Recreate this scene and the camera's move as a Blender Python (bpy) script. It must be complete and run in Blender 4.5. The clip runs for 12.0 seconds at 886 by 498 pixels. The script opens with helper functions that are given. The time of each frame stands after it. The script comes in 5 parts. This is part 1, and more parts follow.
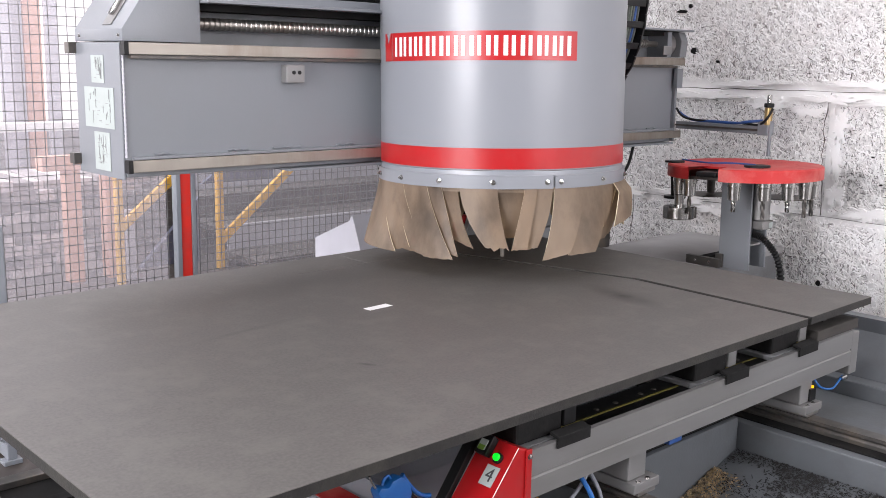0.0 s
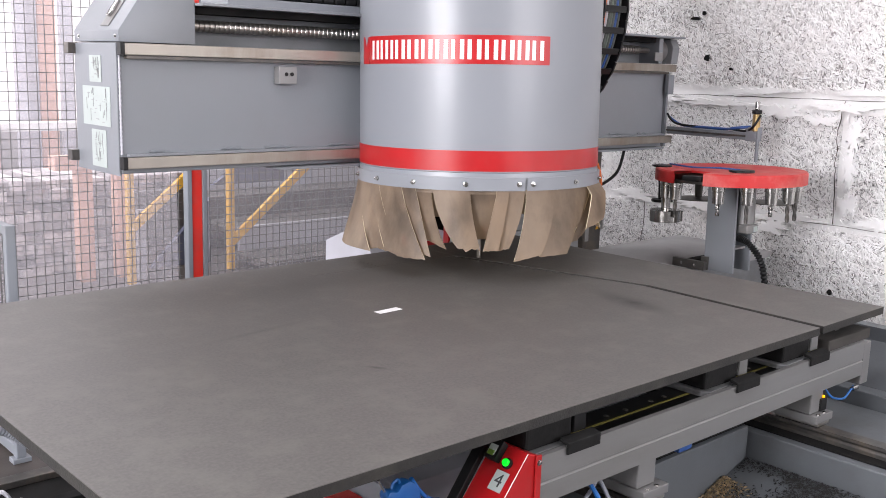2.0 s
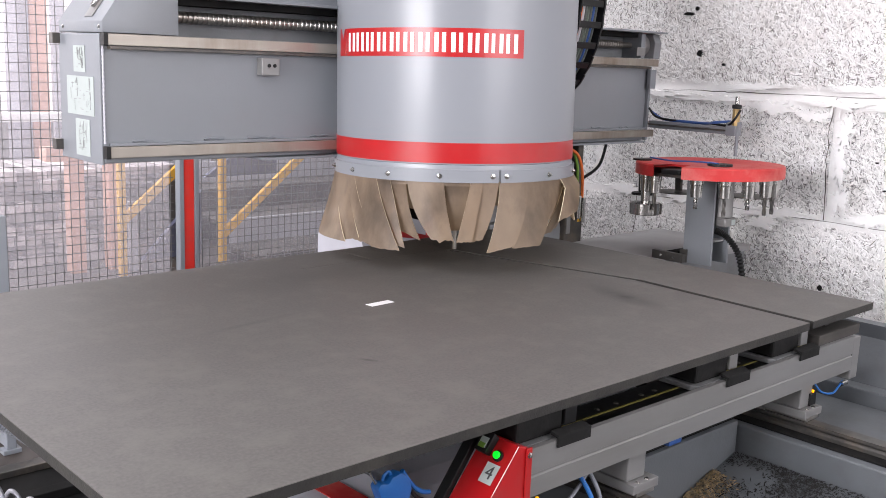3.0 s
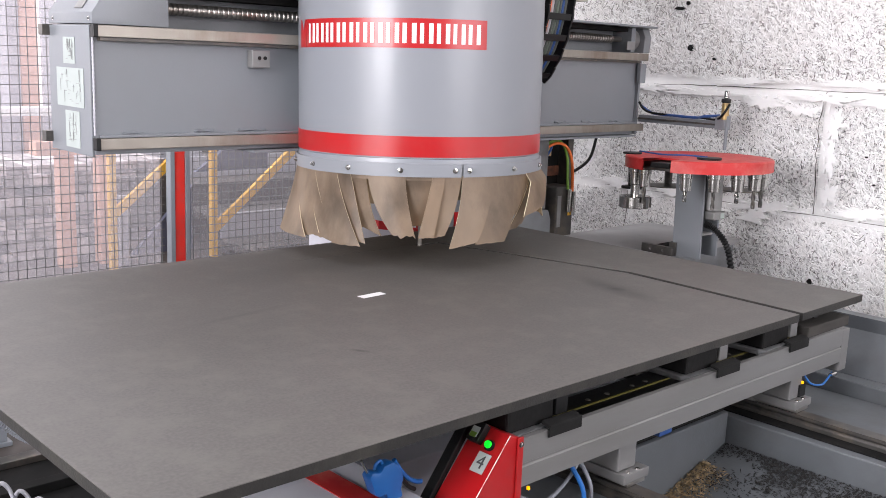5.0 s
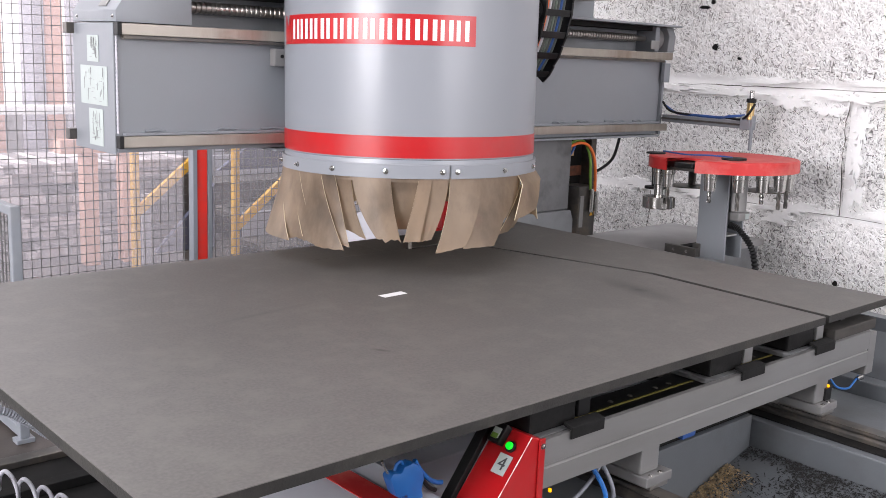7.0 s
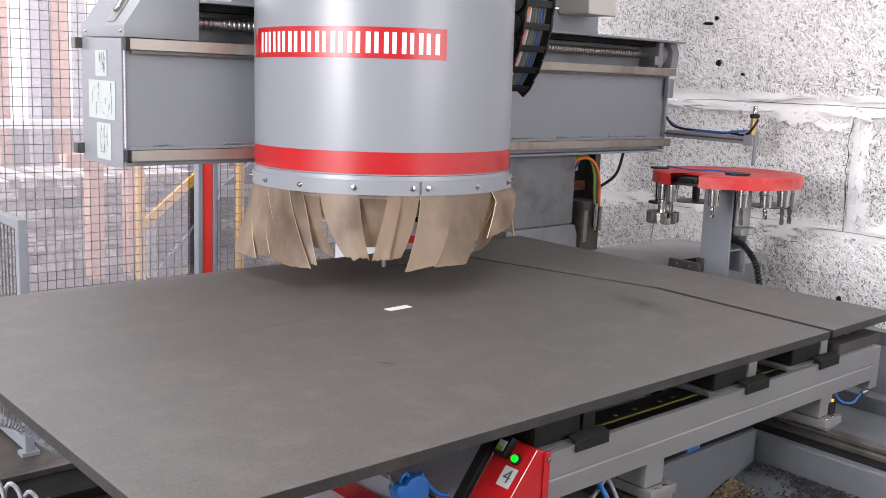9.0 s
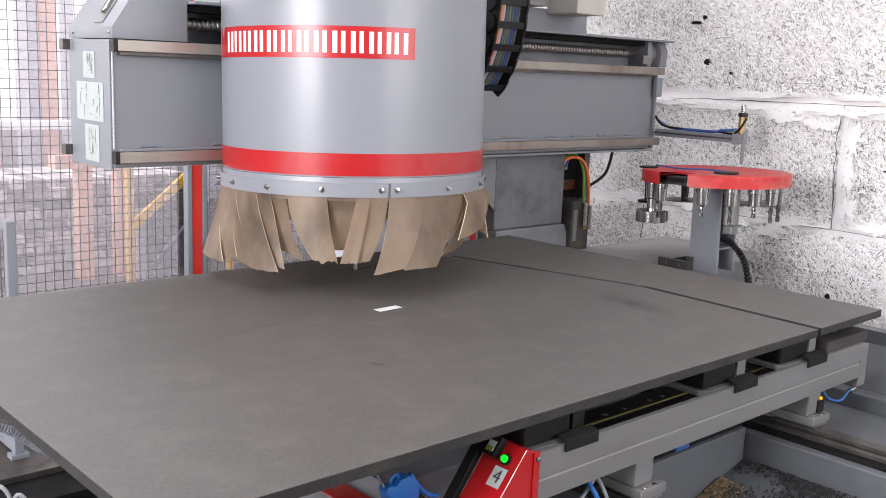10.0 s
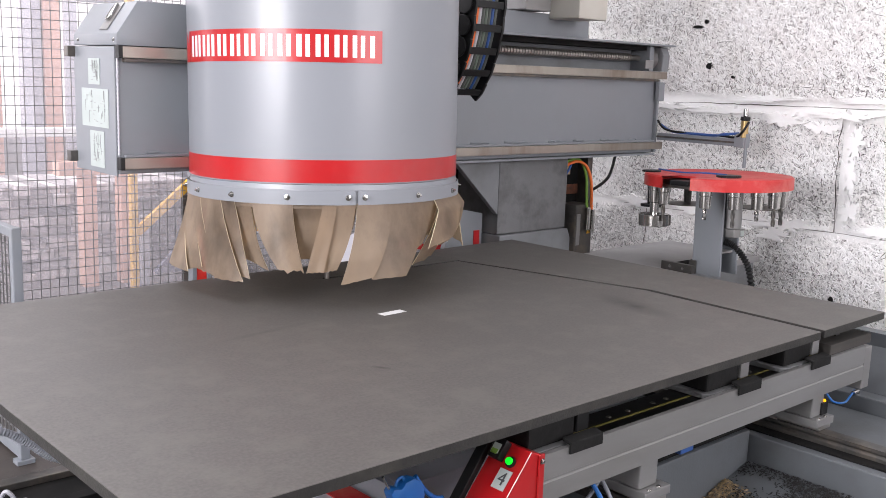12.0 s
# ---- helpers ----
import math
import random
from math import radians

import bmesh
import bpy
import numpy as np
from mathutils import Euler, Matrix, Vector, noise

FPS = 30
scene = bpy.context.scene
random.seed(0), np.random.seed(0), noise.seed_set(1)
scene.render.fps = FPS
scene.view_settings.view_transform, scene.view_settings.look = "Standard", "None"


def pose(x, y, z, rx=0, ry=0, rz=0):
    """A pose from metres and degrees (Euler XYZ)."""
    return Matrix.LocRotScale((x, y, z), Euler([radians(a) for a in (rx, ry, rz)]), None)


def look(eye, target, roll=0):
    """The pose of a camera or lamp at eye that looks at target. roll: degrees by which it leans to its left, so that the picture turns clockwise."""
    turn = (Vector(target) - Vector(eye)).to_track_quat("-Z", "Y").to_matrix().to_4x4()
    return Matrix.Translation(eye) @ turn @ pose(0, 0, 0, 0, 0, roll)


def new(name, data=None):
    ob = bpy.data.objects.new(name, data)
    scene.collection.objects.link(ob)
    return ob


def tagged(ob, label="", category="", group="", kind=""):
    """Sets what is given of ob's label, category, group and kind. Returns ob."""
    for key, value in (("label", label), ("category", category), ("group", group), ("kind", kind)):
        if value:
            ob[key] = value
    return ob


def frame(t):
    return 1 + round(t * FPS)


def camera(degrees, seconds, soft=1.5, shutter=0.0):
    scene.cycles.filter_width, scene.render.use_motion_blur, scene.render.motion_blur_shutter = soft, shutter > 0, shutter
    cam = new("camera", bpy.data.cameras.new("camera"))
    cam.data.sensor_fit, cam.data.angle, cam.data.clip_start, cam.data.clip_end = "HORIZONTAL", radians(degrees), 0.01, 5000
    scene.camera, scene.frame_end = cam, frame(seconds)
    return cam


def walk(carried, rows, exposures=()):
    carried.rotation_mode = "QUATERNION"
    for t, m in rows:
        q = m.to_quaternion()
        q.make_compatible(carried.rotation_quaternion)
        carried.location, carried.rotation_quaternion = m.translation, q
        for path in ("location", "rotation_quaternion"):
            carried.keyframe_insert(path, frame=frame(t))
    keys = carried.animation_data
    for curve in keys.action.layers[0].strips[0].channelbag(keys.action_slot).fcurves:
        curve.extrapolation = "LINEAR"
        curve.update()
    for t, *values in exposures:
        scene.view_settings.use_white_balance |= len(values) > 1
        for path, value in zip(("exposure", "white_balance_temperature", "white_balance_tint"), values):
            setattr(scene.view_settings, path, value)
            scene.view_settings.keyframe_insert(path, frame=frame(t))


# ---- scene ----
cam = camera(48.656, 12.0, soft=0.9)
walk(cam, [
    (0, pose(0.0123, -0.0025, 1.7104, 79.202, -1.073, -42.676)),
    (0.5, pose(0.0132, 0.0033, 1.7103, 79.373, -1.117, -42.309)),
    (1, pose(0.0091, 0.0047, 1.7145, 79.305, -1.192, -41.969)),
    (1.5, pose(0.0088, 0.0064, 1.7084, 79.428, -1.449, -41.893)),
    (2, pose(0.0082, 0.0030, 1.7104, 79.424, -1.701, -42.022)),
    (2.5, pose(0.0059, 0.0020, 1.7078, 79.257, -1.929, -42.108)),
    (3, pose(0.0052, 0.0006, 1.7085, 79.086, -2.128, -42.422)),
    (5, pose(-0.0004, -0.0046, 1.6953, 78.901, -2.248, -42.925)),
    (5.5, pose(-0.0003, -0.0003, 1.6933, 78.978, -2.356, -42.761)),
    (6, pose(-0.0012, 0.0032, 1.6931, 78.873, -2.304, -42.291)),
    (6.5, pose(0.0015, 0.0066, 1.6932, 78.890, -2.394, -41.911)),
    (7, pose(0.0085, 0.0087, 1.6911, 78.838, -2.332, -41.660)),
    (9, pose(-0.0060, 0.0013, 1.6900, 79.707, -2.414, -41.455)),
    (9.5, pose(-0.0060, -0.0061, 1.6942, 79.573, -2.372, -41.784)),
    (10, pose(-0.0045, -0.0036, 1.6951, 79.668, -2.231, -42.027)),
    (10.5, pose(-0.0100, -0.0074, 1.6981, 79.826, -2.249, -42.093)),
    (11, pose(-0.0136, -0.0093, 1.6937, 80.098, -2.105, -41.964)),
    (11.5, pose(-0.0149, -0.0075, 1.6915, 80.191, -2.022, -42.032)),
    (12, pose(-0.0152, -0.0117, 1.6928, 79.989, -1.972, -41.897)),
], exposures=[(0, -0.06), (12, -0.06)])

# ---- plan, metres ----
ZB = 0.95          # top of the panel being cut
BEAM_Y = 3.17      # front of the gantry rails when the gantry has stopped
WALL_X = 4.75
FENCE_Y = 5.3
ROOF_Z = 5.2

# ---- world and light ----
world = bpy.data.worlds.new("world")
scene.world = world
world.use_nodes = True
wn = world.node_tree
sky = wn.nodes.new("ShaderNodeTexSky")
sky.sky_type = "NISHITA"
sky.sun_disc = False
sky.sun_elevation = radians(40)
sky.sun_rotation = radians(-60)
wn.links.new(sky.outputs[0], wn.nodes["Background"].inputs[0])
wn.nodes["Background"].inputs[1].default_value = 0.10


def area(name, eye, target, sx, sy, power, color=(1, 1, 1)):
    data = bpy.data.lights.new(name, "AREA")
    data.shape, data.size, data.size_y, data.energy, data.color = "RECTANGLE", sx, sy, power, color
    ob = new(name, data)
    ob.matrix_world = look(eye, target)
    return ob


# daylight through the hall's roof lights and side windows
COOL = (0.985, 0.955, 1.0)
area("roof_light", (0.2, 1.2, ROOF_Z - 0.15), (0.2, 1.2, 0), 1.0, 5.0, 112, COOL)
area("roof_light", (3.7, 0.8, ROOF_Z - 0.15), (3.7, 0.8, 0), 1.0, 4.0, 30, COOL)
area("roof_light", (1.5, 8.0, ROOF_Z - 0.15), (1.5, 8.0, 0), 6.0, 3.0, 400, COOL)
area("side_window_light", (-4.9, 1.6, 2.6), (2.0, 2.6, 1.2), 4.0, 2.2, 730, COOL)
area("rear_window_light", (2.6, -3.4, 2.7), (4.0, 2.2, 1.4), 3.6, 2.2, 165, COOL)
area("far_window_light", (-1.2, 10.7, 2.7), (1.8, 4.0, 1.0), 5.0, 3.0, 250, COOL)


# smears on the board and one broad darker spot: x, y, half sizes, turn, strength
DARK_SPOTS = ((2.64, 1.94, 0.07, 0.22, -12, 1.6), (1.507, 1.883, 0.012, 0.035, 30, 1.8), (2.0, 2.75, 0.5, 0.16, 5, 0.5), (1.45, 2.35, 0.25, 0.02, 8, 0.6))


# ---- materials ----
def mat(name, color, rough=0.5, metal=0.0, vary=0.06, scale=8.0, bump=0.0, bump_scale=60.0, coat=0.0, stretch=(1, 1, 1),
        dirt=None, dirt_amount=0.0, dirt_scale=2.0, random_tone=0.0, spec=0.5, gloss_vary=0.07):
    m = bpy.data.materials.new(name)
    m.use_nodes = True
    nt = m.node_tree
    b = nt.nodes["Principled BSDF"]
    N, Lk = nt.nodes.new, nt.links.new
    tc, mp = N("ShaderNodeTexCoord"), N("ShaderNodeMapping")
    mp.inputs["Scale"].default_value = stretch
    Lk(tc.outputs["Object"], mp.inputs["Vector"])
    n1 = N("ShaderNodeTexNoise")
    n1.inputs["Scale"].default_value, n1.inputs["Detail"].default_value = scale, 6
    Lk(mp.outputs[0], n1.inputs["Vector"])
    ramp = N("ShaderNodeValToRGB")
    c = color
    ramp.color_ramp.elements[0].position, ramp.color_ramp.elements[1].position = 0.3, 0.7
    ramp.color_ramp.elements[0].color = (*[max(0, v * (1 - vary)) for v in c], 1)
    ramp.color_ramp.elements[1].color = (*[min(1, v * (1 + vary)) for v in c], 1)
    Lk(n1.outputs["Fac"], ramp.inputs[0])
    out = ramp.outputs[0]
    if dirt:
        n2 = N("ShaderNodeTexNoise")
        n2.inputs["Scale"].default_value, n2.inputs["Detail"].default_value, n2.inputs["Roughness"].default_value = dirt_scale, 8, 0.65
        Lk(mp.outputs[0], n2.inputs["Vector"])
        r2 = N("ShaderNodeValToRGB")
        r2.color_ramp.elements[0].position, r2.color_ramp.elements[1].position = 0.48, 0.72
        r2.color_ramp.elements[0].color, r2.color_ramp.elements[1].color = (0, 0, 0, 1), (dirt_amount,) * 3 + (1,)
        Lk(n2.outputs["Fac"], r2.inputs[0])
        mx = N("ShaderNodeMix")
        mx.data_type = "RGBA"
        mx.inputs["B"].default_value = (*dirt, 1)
        Lk(r2.outputs[0], mx.inputs["Factor"])
        Lk(out, mx.inputs["A"])
        out = mx.outputs["Result"]
    if random_tone:
        oi, hs, mr = N("ShaderNodeObjectInfo"), N("ShaderNodeHueSaturation"), N("ShaderNodeMapRange")
        mr.inputs["To Min"].default_value, mr.inputs["To Max"].default_value = 1 - random_tone, 1 + random_tone
        Lk(oi.outputs["Random"], mr.inputs["Value"])
        Lk(mr.outputs[0], hs.inputs["Value"])
        Lk(out, hs.inputs["Color"])
        out = hs.outputs[0]
    Lk(out, b.inputs["Base Color"])
    b.inputs["Metallic"].default_value = metal
    b.inputs["Specular IOR Level"].default_value = spec
    if coat:
        b.inputs["Coat Weight"].default_value, b.inputs["Coat Roughness"].default_value = coat, 0.12
    mr = N("ShaderNodeMapRange")
    mr.inputs["To Min"].default_value, mr.inputs["To Max"].default_value = max(0.02, rough - gloss_vary), min(1, rough + gloss_vary)
    n3 = N("ShaderNodeTexNoise")
    n3.inputs["Scale"].default_value, n3.inputs["Detail"].default_value = scale * 3, 4
    Lk(mp.outputs[0], n3.inputs["Vector"])
    Lk(n3.outputs["Fac"], mr.inputs["Value"])
    Lk(mr.outputs[0], b.inputs["Roughness"])
    if bump:
        n4, bp = N("ShaderNodeTexNoise"), N("ShaderNodeBump")
        n4.inputs["Scale"].default_value, n4.inputs["Detail"].default_value = bump_scale, 5
        Lk(mp.outputs[0], n4.inputs["Vector"])
        bp.inputs["Strength"].default_value, bp.inputs["Distance"].default_value = bump, 0.004
        Lk(n4.outputs["Fac"], bp.inputs["Height"])
        Lk(bp.outputs[0], b.inputs["Normal"])
    return m


def glow(name, color, strength):
    m = bpy.data.materials.new(name)
    m.use_nodes = True
    b = m.node_tree.nodes["Principled BSDF"]
    b.inputs["Base Color"].default_value = (*color, 1)
    b.inputs["Emission Color"].default_value = (*color, 1)
    b.inputs["Emission Strength"].default_value = strength
    return m


GREY = mat("grey_machine_paint", (0.217, 0.231, 0.252), 0.42, vary=0.04, scale=3, bump=0.10, bump_scale=160, dirt=(0.16, 0.157, 0.15), dirt_amount=0.22, dirt_scale=3)
GREY_DUSTY = mat("dusty_grey_paint", (0.195, 0.203, 0.214), 0.6, vary=0.08, scale=6, bump=0.2, bump_scale=120, dirt=(0.105, 0.10, 0.097), dirt_amount=0.5, dirt_scale=4)
HOOD = mat("grey_hood_enamel", (0.238, 0.251, 0.275), 0.35, vary=0.012, scale=2, coat=0.12, gloss_vary=0.008)
RED = mat("red_enamel", (0.42, 0.009, 0.012), 0.32, vary=0.06, scale=9, dirt=(0.36, 0.05, 0.045), dirt_amount=0.3, dirt_scale=12, coat=0.2)
RED_DUSTY = mat("dusty_red_enamel", (0.52, 0.025, 0.025), 0.5, vary=0.08, scale=12, dirt=(0.55, 0.22, 0.18), dirt_amount=0.6, dirt_scale=6)
WHITE = mat("white_print", (0.82, 0.82, 0.82), 0.4, vary=0.02)
PAPER = mat("white_paper", (0.43, 0.475, 0.46), 0.65, vary=0.03, scale=15)
INK = mat("dark_ink", (0.06, 0.06, 0.065), 0.6)
INK_GREY = mat("grey_ink", (0.28, 0.28, 0.28), 0.6)
BOARD = mat("anthracite_fibre_board", (0.094, 0.088, 0.082), 0.52, vary=0.16, scale=120, spec=0.38, bump=0.03, bump_scale=300, gloss_vary=0.02,
            dirt=(0.122, 0.116, 0.105), dirt_amount=0.9, dirt_scale=11)


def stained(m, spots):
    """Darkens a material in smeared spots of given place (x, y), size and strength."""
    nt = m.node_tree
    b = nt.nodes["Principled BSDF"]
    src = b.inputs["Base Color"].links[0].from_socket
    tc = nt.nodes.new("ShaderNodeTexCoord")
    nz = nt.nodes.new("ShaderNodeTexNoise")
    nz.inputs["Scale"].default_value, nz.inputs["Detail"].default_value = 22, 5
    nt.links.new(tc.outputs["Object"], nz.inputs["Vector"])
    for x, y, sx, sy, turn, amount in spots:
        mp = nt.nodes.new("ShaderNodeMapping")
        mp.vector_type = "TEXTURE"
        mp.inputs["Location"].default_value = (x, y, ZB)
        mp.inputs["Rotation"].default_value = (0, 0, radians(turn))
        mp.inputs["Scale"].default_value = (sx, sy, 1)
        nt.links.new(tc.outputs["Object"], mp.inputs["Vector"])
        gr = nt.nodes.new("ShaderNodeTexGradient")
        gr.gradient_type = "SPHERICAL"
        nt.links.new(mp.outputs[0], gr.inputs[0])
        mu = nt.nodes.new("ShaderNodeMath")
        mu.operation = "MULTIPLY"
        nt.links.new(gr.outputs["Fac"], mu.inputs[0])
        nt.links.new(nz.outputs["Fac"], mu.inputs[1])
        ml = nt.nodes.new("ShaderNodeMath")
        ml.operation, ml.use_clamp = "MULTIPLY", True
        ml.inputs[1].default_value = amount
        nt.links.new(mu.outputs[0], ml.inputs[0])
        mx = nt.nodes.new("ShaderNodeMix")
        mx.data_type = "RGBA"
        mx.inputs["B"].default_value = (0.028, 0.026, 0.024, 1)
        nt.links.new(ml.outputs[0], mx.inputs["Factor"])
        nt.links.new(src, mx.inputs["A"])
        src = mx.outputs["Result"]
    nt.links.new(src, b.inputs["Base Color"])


stained(BOARD, DARK_SPOTS)
BOARD_EDGE = mat("sawn_board_edge", (0.021, 0.020, 0.0185), 0.75, vary=0.15, scale=30, bump=0.3, bump_scale=200, dirt=(0.06, 0.055, 0.045), dirt_amount=0.5, dirt_scale=9)
ALU = mat("anodised_aluminium", (0.265, 0.262, 0.26), 0.42, metal=0.45, vary=0.06, scale=10, bump=0.06, bump_scale=120, stretch=(0.2, 1, 1),
          dirt=(0.18, 0.17, 0.155), dirt_amount=0.4, dirt_scale=6)
RAIL = mat("rust_streaked_rail", (0.36, 0.33, 0.29), 0.34, metal=0.62, vary=0.08, scale=6, dirt=(0.13, 0.075, 0.045), dirt_amount=0.7, dirt_scale=2.2, stretch=(1.3, 1, 0.35))
STEEL = mat("ground_steel", (0.42, 0.40, 0.38), 0.32, metal=0.9, vary=0.1, scale=14, bump=0.05, dirt=(0.23, 0.15, 0.09), dirt_amount=0.55, dirt_scale=6, stretch=(0.35, 1, 1))
BRIGHT = mat("bright_tool_steel", (0.50, 0.49, 0.475), 0.18, metal=1.0, vary=0.05, scale=20)
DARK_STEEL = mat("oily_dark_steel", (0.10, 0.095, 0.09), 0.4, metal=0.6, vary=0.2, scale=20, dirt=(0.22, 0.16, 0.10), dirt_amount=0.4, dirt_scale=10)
BLACK = mat("black_plastic", (0.009, 0.009, 0.0095), 0.45, spec=0.3, vary=0.2, scale=20)
RUBBER = mat("black_rubber", (0.009, 0.0088, 0.0088), 0.75, spec=0.25, vary=0.2, scale=25, bump=0.15, bump_scale=90)
# near-black for conveyor steel, and for shade coloured into gaps, holes and recesses
VOID = mat("black_steel_and_shade", (0.009, 0.009, 0.009), 0.85, spec=0.15, vary=0.3, scale=8, dirt=(0.025, 0.022, 0.02), dirt_amount=0.5, dirt_scale=7)
BLUE = mat("blue_plastic", (0.012, 0.115, 0.38), 0.35, vary=0.06, scale=20)
ORANGE = mat("orange_cable", (0.80, 0.17, 0.03), 0.45)
GREEN = mat("green_cable", (0.16, 0.30, 0.04), 0.45)
CABLE_GREY = mat("grey_cable", (0.10, 0.11, 0.10), 0.5)
GREEN_GREY = mat("green_grey_cable", (0.13, 0.16, 0.13), 0.5)
CABLE_BLUE = mat("blue_cable", (0.03, 0.09, 0.30), 0.45)
HOSE = mat("grey_hose", (0.20, 0.21, 0.24), 0.45, vary=0.1)
DULL_YELLOW = mat("dull_yellow_line", (0.20, 0.17, 0.04), 0.6)
YELLOW = mat("yellow_rack_paint", (0.80, 0.44, 0.045), 0.5, vary=0.1, scale=5, dirt=(0.4, 0.25, 0.08), dirt_amount=0.4)
SALMON = mat("salmon_primer_paint", (0.74, 0.42, 0.31), 0.6, vary=0.08, scale=4, dirt=(0.6, 0.38, 0.30), dirt_amount=0.4)
DECK_PAINT = mat("dusty_deck_paint", (0.33, 0.325, 0.325), 0.65, vary=0.1, scale=5, dirt=(0.18, 0.17, 0.165), dirt_amount=0.5, dirt_scale=3)
PALE = mat("pale_grey_sheet", (0.52, 0.52, 0.57), 0.45, vary=0.05, scale=4, dirt=(0.42, 0.42, 0.44), dirt_amount=0.35, dirt_scale=3)
FLOOR = mat("grimy_concrete", (0.062, 0.052, 0.046), 0.55, vary=0.25, scale=5, bump=0.2, bump_scale=60, dirt=(0.035, 0.028, 0.024), dirt_amount=0.7, dirt_scale=4)
PLASTER = mat("hall_plaster", (0.25, 0.247, 0.245), 0.8, vary=0.08, scale=2, bump=0.2)
ROOFING = mat("hall_roof_sheet", (0.26, 0.26, 0.26), 0.7, vary=0.08, scale=2)
MORTAR = mat("whitewashed_mortar", (0.91, 0.905, 0.90), 0.8, vary=0.04, scale=6, bump=0.5, bump_scale=40, dirt=(0.6, 0.58, 0.55), dirt_amount=0.4)
WIRE = mat("galvanised_wire", (0.20, 0.195, 0.195), 0.5, metal=0.3, vary=0.15, scale=10)
POST = mat("grey_fence_paint", (0.25, 0.27, 0.30), 0.5, vary=0.06, scale=6, dirt=(0.35, 0.34, 0.32), dirt_amount=0.3)
CHIPS = mat("wood_chips", (0.34, 0.25, 0.14), 0.8, vary=0.5, scale=60, bump=0.6, bump_scale=150, dirt=(0.05, 0.05, 0.05), dirt_amount=0.9, dirt_scale=40)
SOOT = mat("black_chip_dust", (0.016, 0.015, 0.015), 0.9, vary=0.4, scale=50)
GREEN_LAMP = glow("green_lamp", (0.0, 0.70, 0.02), 0.95)
AMBER_LAMP = glow("amber_lamp", (1.0, 0.45, 0.0), 1.3)
SKYLIT = glow("overcast_daylight", (1.0, 0.95, 0.96), 0.56)


def flap_material():
    m = mat("yellowed_pvc", (0.345, 0.27, 0.205), 0.44, vary=0.2, scale=14, bump=0.15, bump_scale=22, dirt=(0.06, 0.05, 0.045), dirt_amount=0.9, dirt_scale=6, stretch=(1, 1, 0.55))
    nt = m.node_tree
    b, out = nt.nodes["Principled BSDF"], nt.nodes["Material Output"]
    tr, ad = nt.nodes.new("ShaderNodeBsdfTranslucent"), nt.nodes.new("ShaderNodeMixShader")
    tr.inputs[0].default_value = (0.60, 0.475, 0.345, 1)
    ad.inputs[0].default_value = 0.36
    nt.links.new(b.outputs[0], ad.inputs[1])
    nt.links.new(tr.outputs[0], ad.inputs[2])
    tp, mx = nt.nodes.new("ShaderNodeBsdfTransparent"), nt.nodes.new("ShaderNodeMixShader")
    tp.inputs[0].default_value = (0.95, 0.86, 0.70, 1)
    mx.inputs[0].default_value = 0.33
    nt.links.new(ad.outputs[0], mx.inputs[1])
    nt.links.new(tp.outputs[0], mx.inputs[2])
    nt.links.new(mx.outputs[0], out.inputs[0])
    return m


FLAP = flap_material()
# light caught in the flaps' edges, given as a paler rim colour
FLAP_EDGE = mat("edge_lit_pvc_rim", (0.62, 0.53, 0.38), 0.4, vary=0.1, scale=20)


# dark specks in both grounds are shade between strands, put in as colour
SLAB = mat("specked_wood_wool_ground", (0.80, 0.79, 0.78), 0.9, vary=0.12, scale=60, bump=0.8, bump_scale=120, dirt=(0.02, 0.018, 0.018), dirt_amount=1.0, dirt_scale=46)
SLAB_ROUGH = mat("rough_wood_wool_ground", (0.80, 0.785, 0.77), 0.9, vary=0.2, scale=70, bump=0.8, bump_scale=120, dirt=(0.10, 0.09, 0.085), dirt_amount=0.9, dirt_scale=34)
# shade in the upper slabs' strand gaps, as a dark colour
GAP_SHADE = mat("strand_gap_shade", (0.050, 0.044, 0.040), 0.9, vary=0.3, scale=30)
STRAND = mat("whitewashed_wood_strands", (0.92, 0.915, 0.91), 0.85, vary=0.04, scale=40, dirt=(0.68, 0.62, 0.58), dirt_amount=0.35, dirt_scale=6)
# part-transparent white that veils the background with haze
MILKY = bpy.data.materials.new("milky_haze")
MILKY.use_nodes = True
_n = MILKY.node_tree
_t, _d, _m = _n.nodes.new("ShaderNodeBsdfTransparent"), _n.nodes.new("ShaderNodeBsdfTranslucent"), _n.nodes.new("ShaderNodeMixShader")
_d.inputs[0].default_value = (0.85, 0.82, 0.88, 1)
_m.inputs[0].default_value = 0.17
_n.links.new(_t.outputs[0], _m.inputs[1])
_n.links.new(_d.outputs[0], _m.inputs[2])
_n.links.new(_m.outputs[0], _n.nodes["Material Output"].inputs[0])


CLEARER = MILKY.copy()
CLEARER.name = "thin_haze"
[n for n in CLEARER.node_tree.nodes if n.bl_idname == "ShaderNodeMixShader"][0].inputs[0].default_value = 0.09
POST_RED = mat("bright_red_post_paint", (0.80, 0.030, 0.018), 0.4, vary=0.06, scale=6, dirt=(0.5, 0.12, 0.1), dirt_amount=0.3, dirt_scale=14)
# soot stains are real; the base is darkened for shade under beam and panel
LEG_PAINT = mat("sooty_shaded_grey_paint", (0.165, 0.168, 0.172), 0.62, vary=0.10, scale=6, bump=0.2, bump_scale=120, dirt=(0.045, 0.042, 0.04), dirt_amount=0.75, dirt_scale=5)


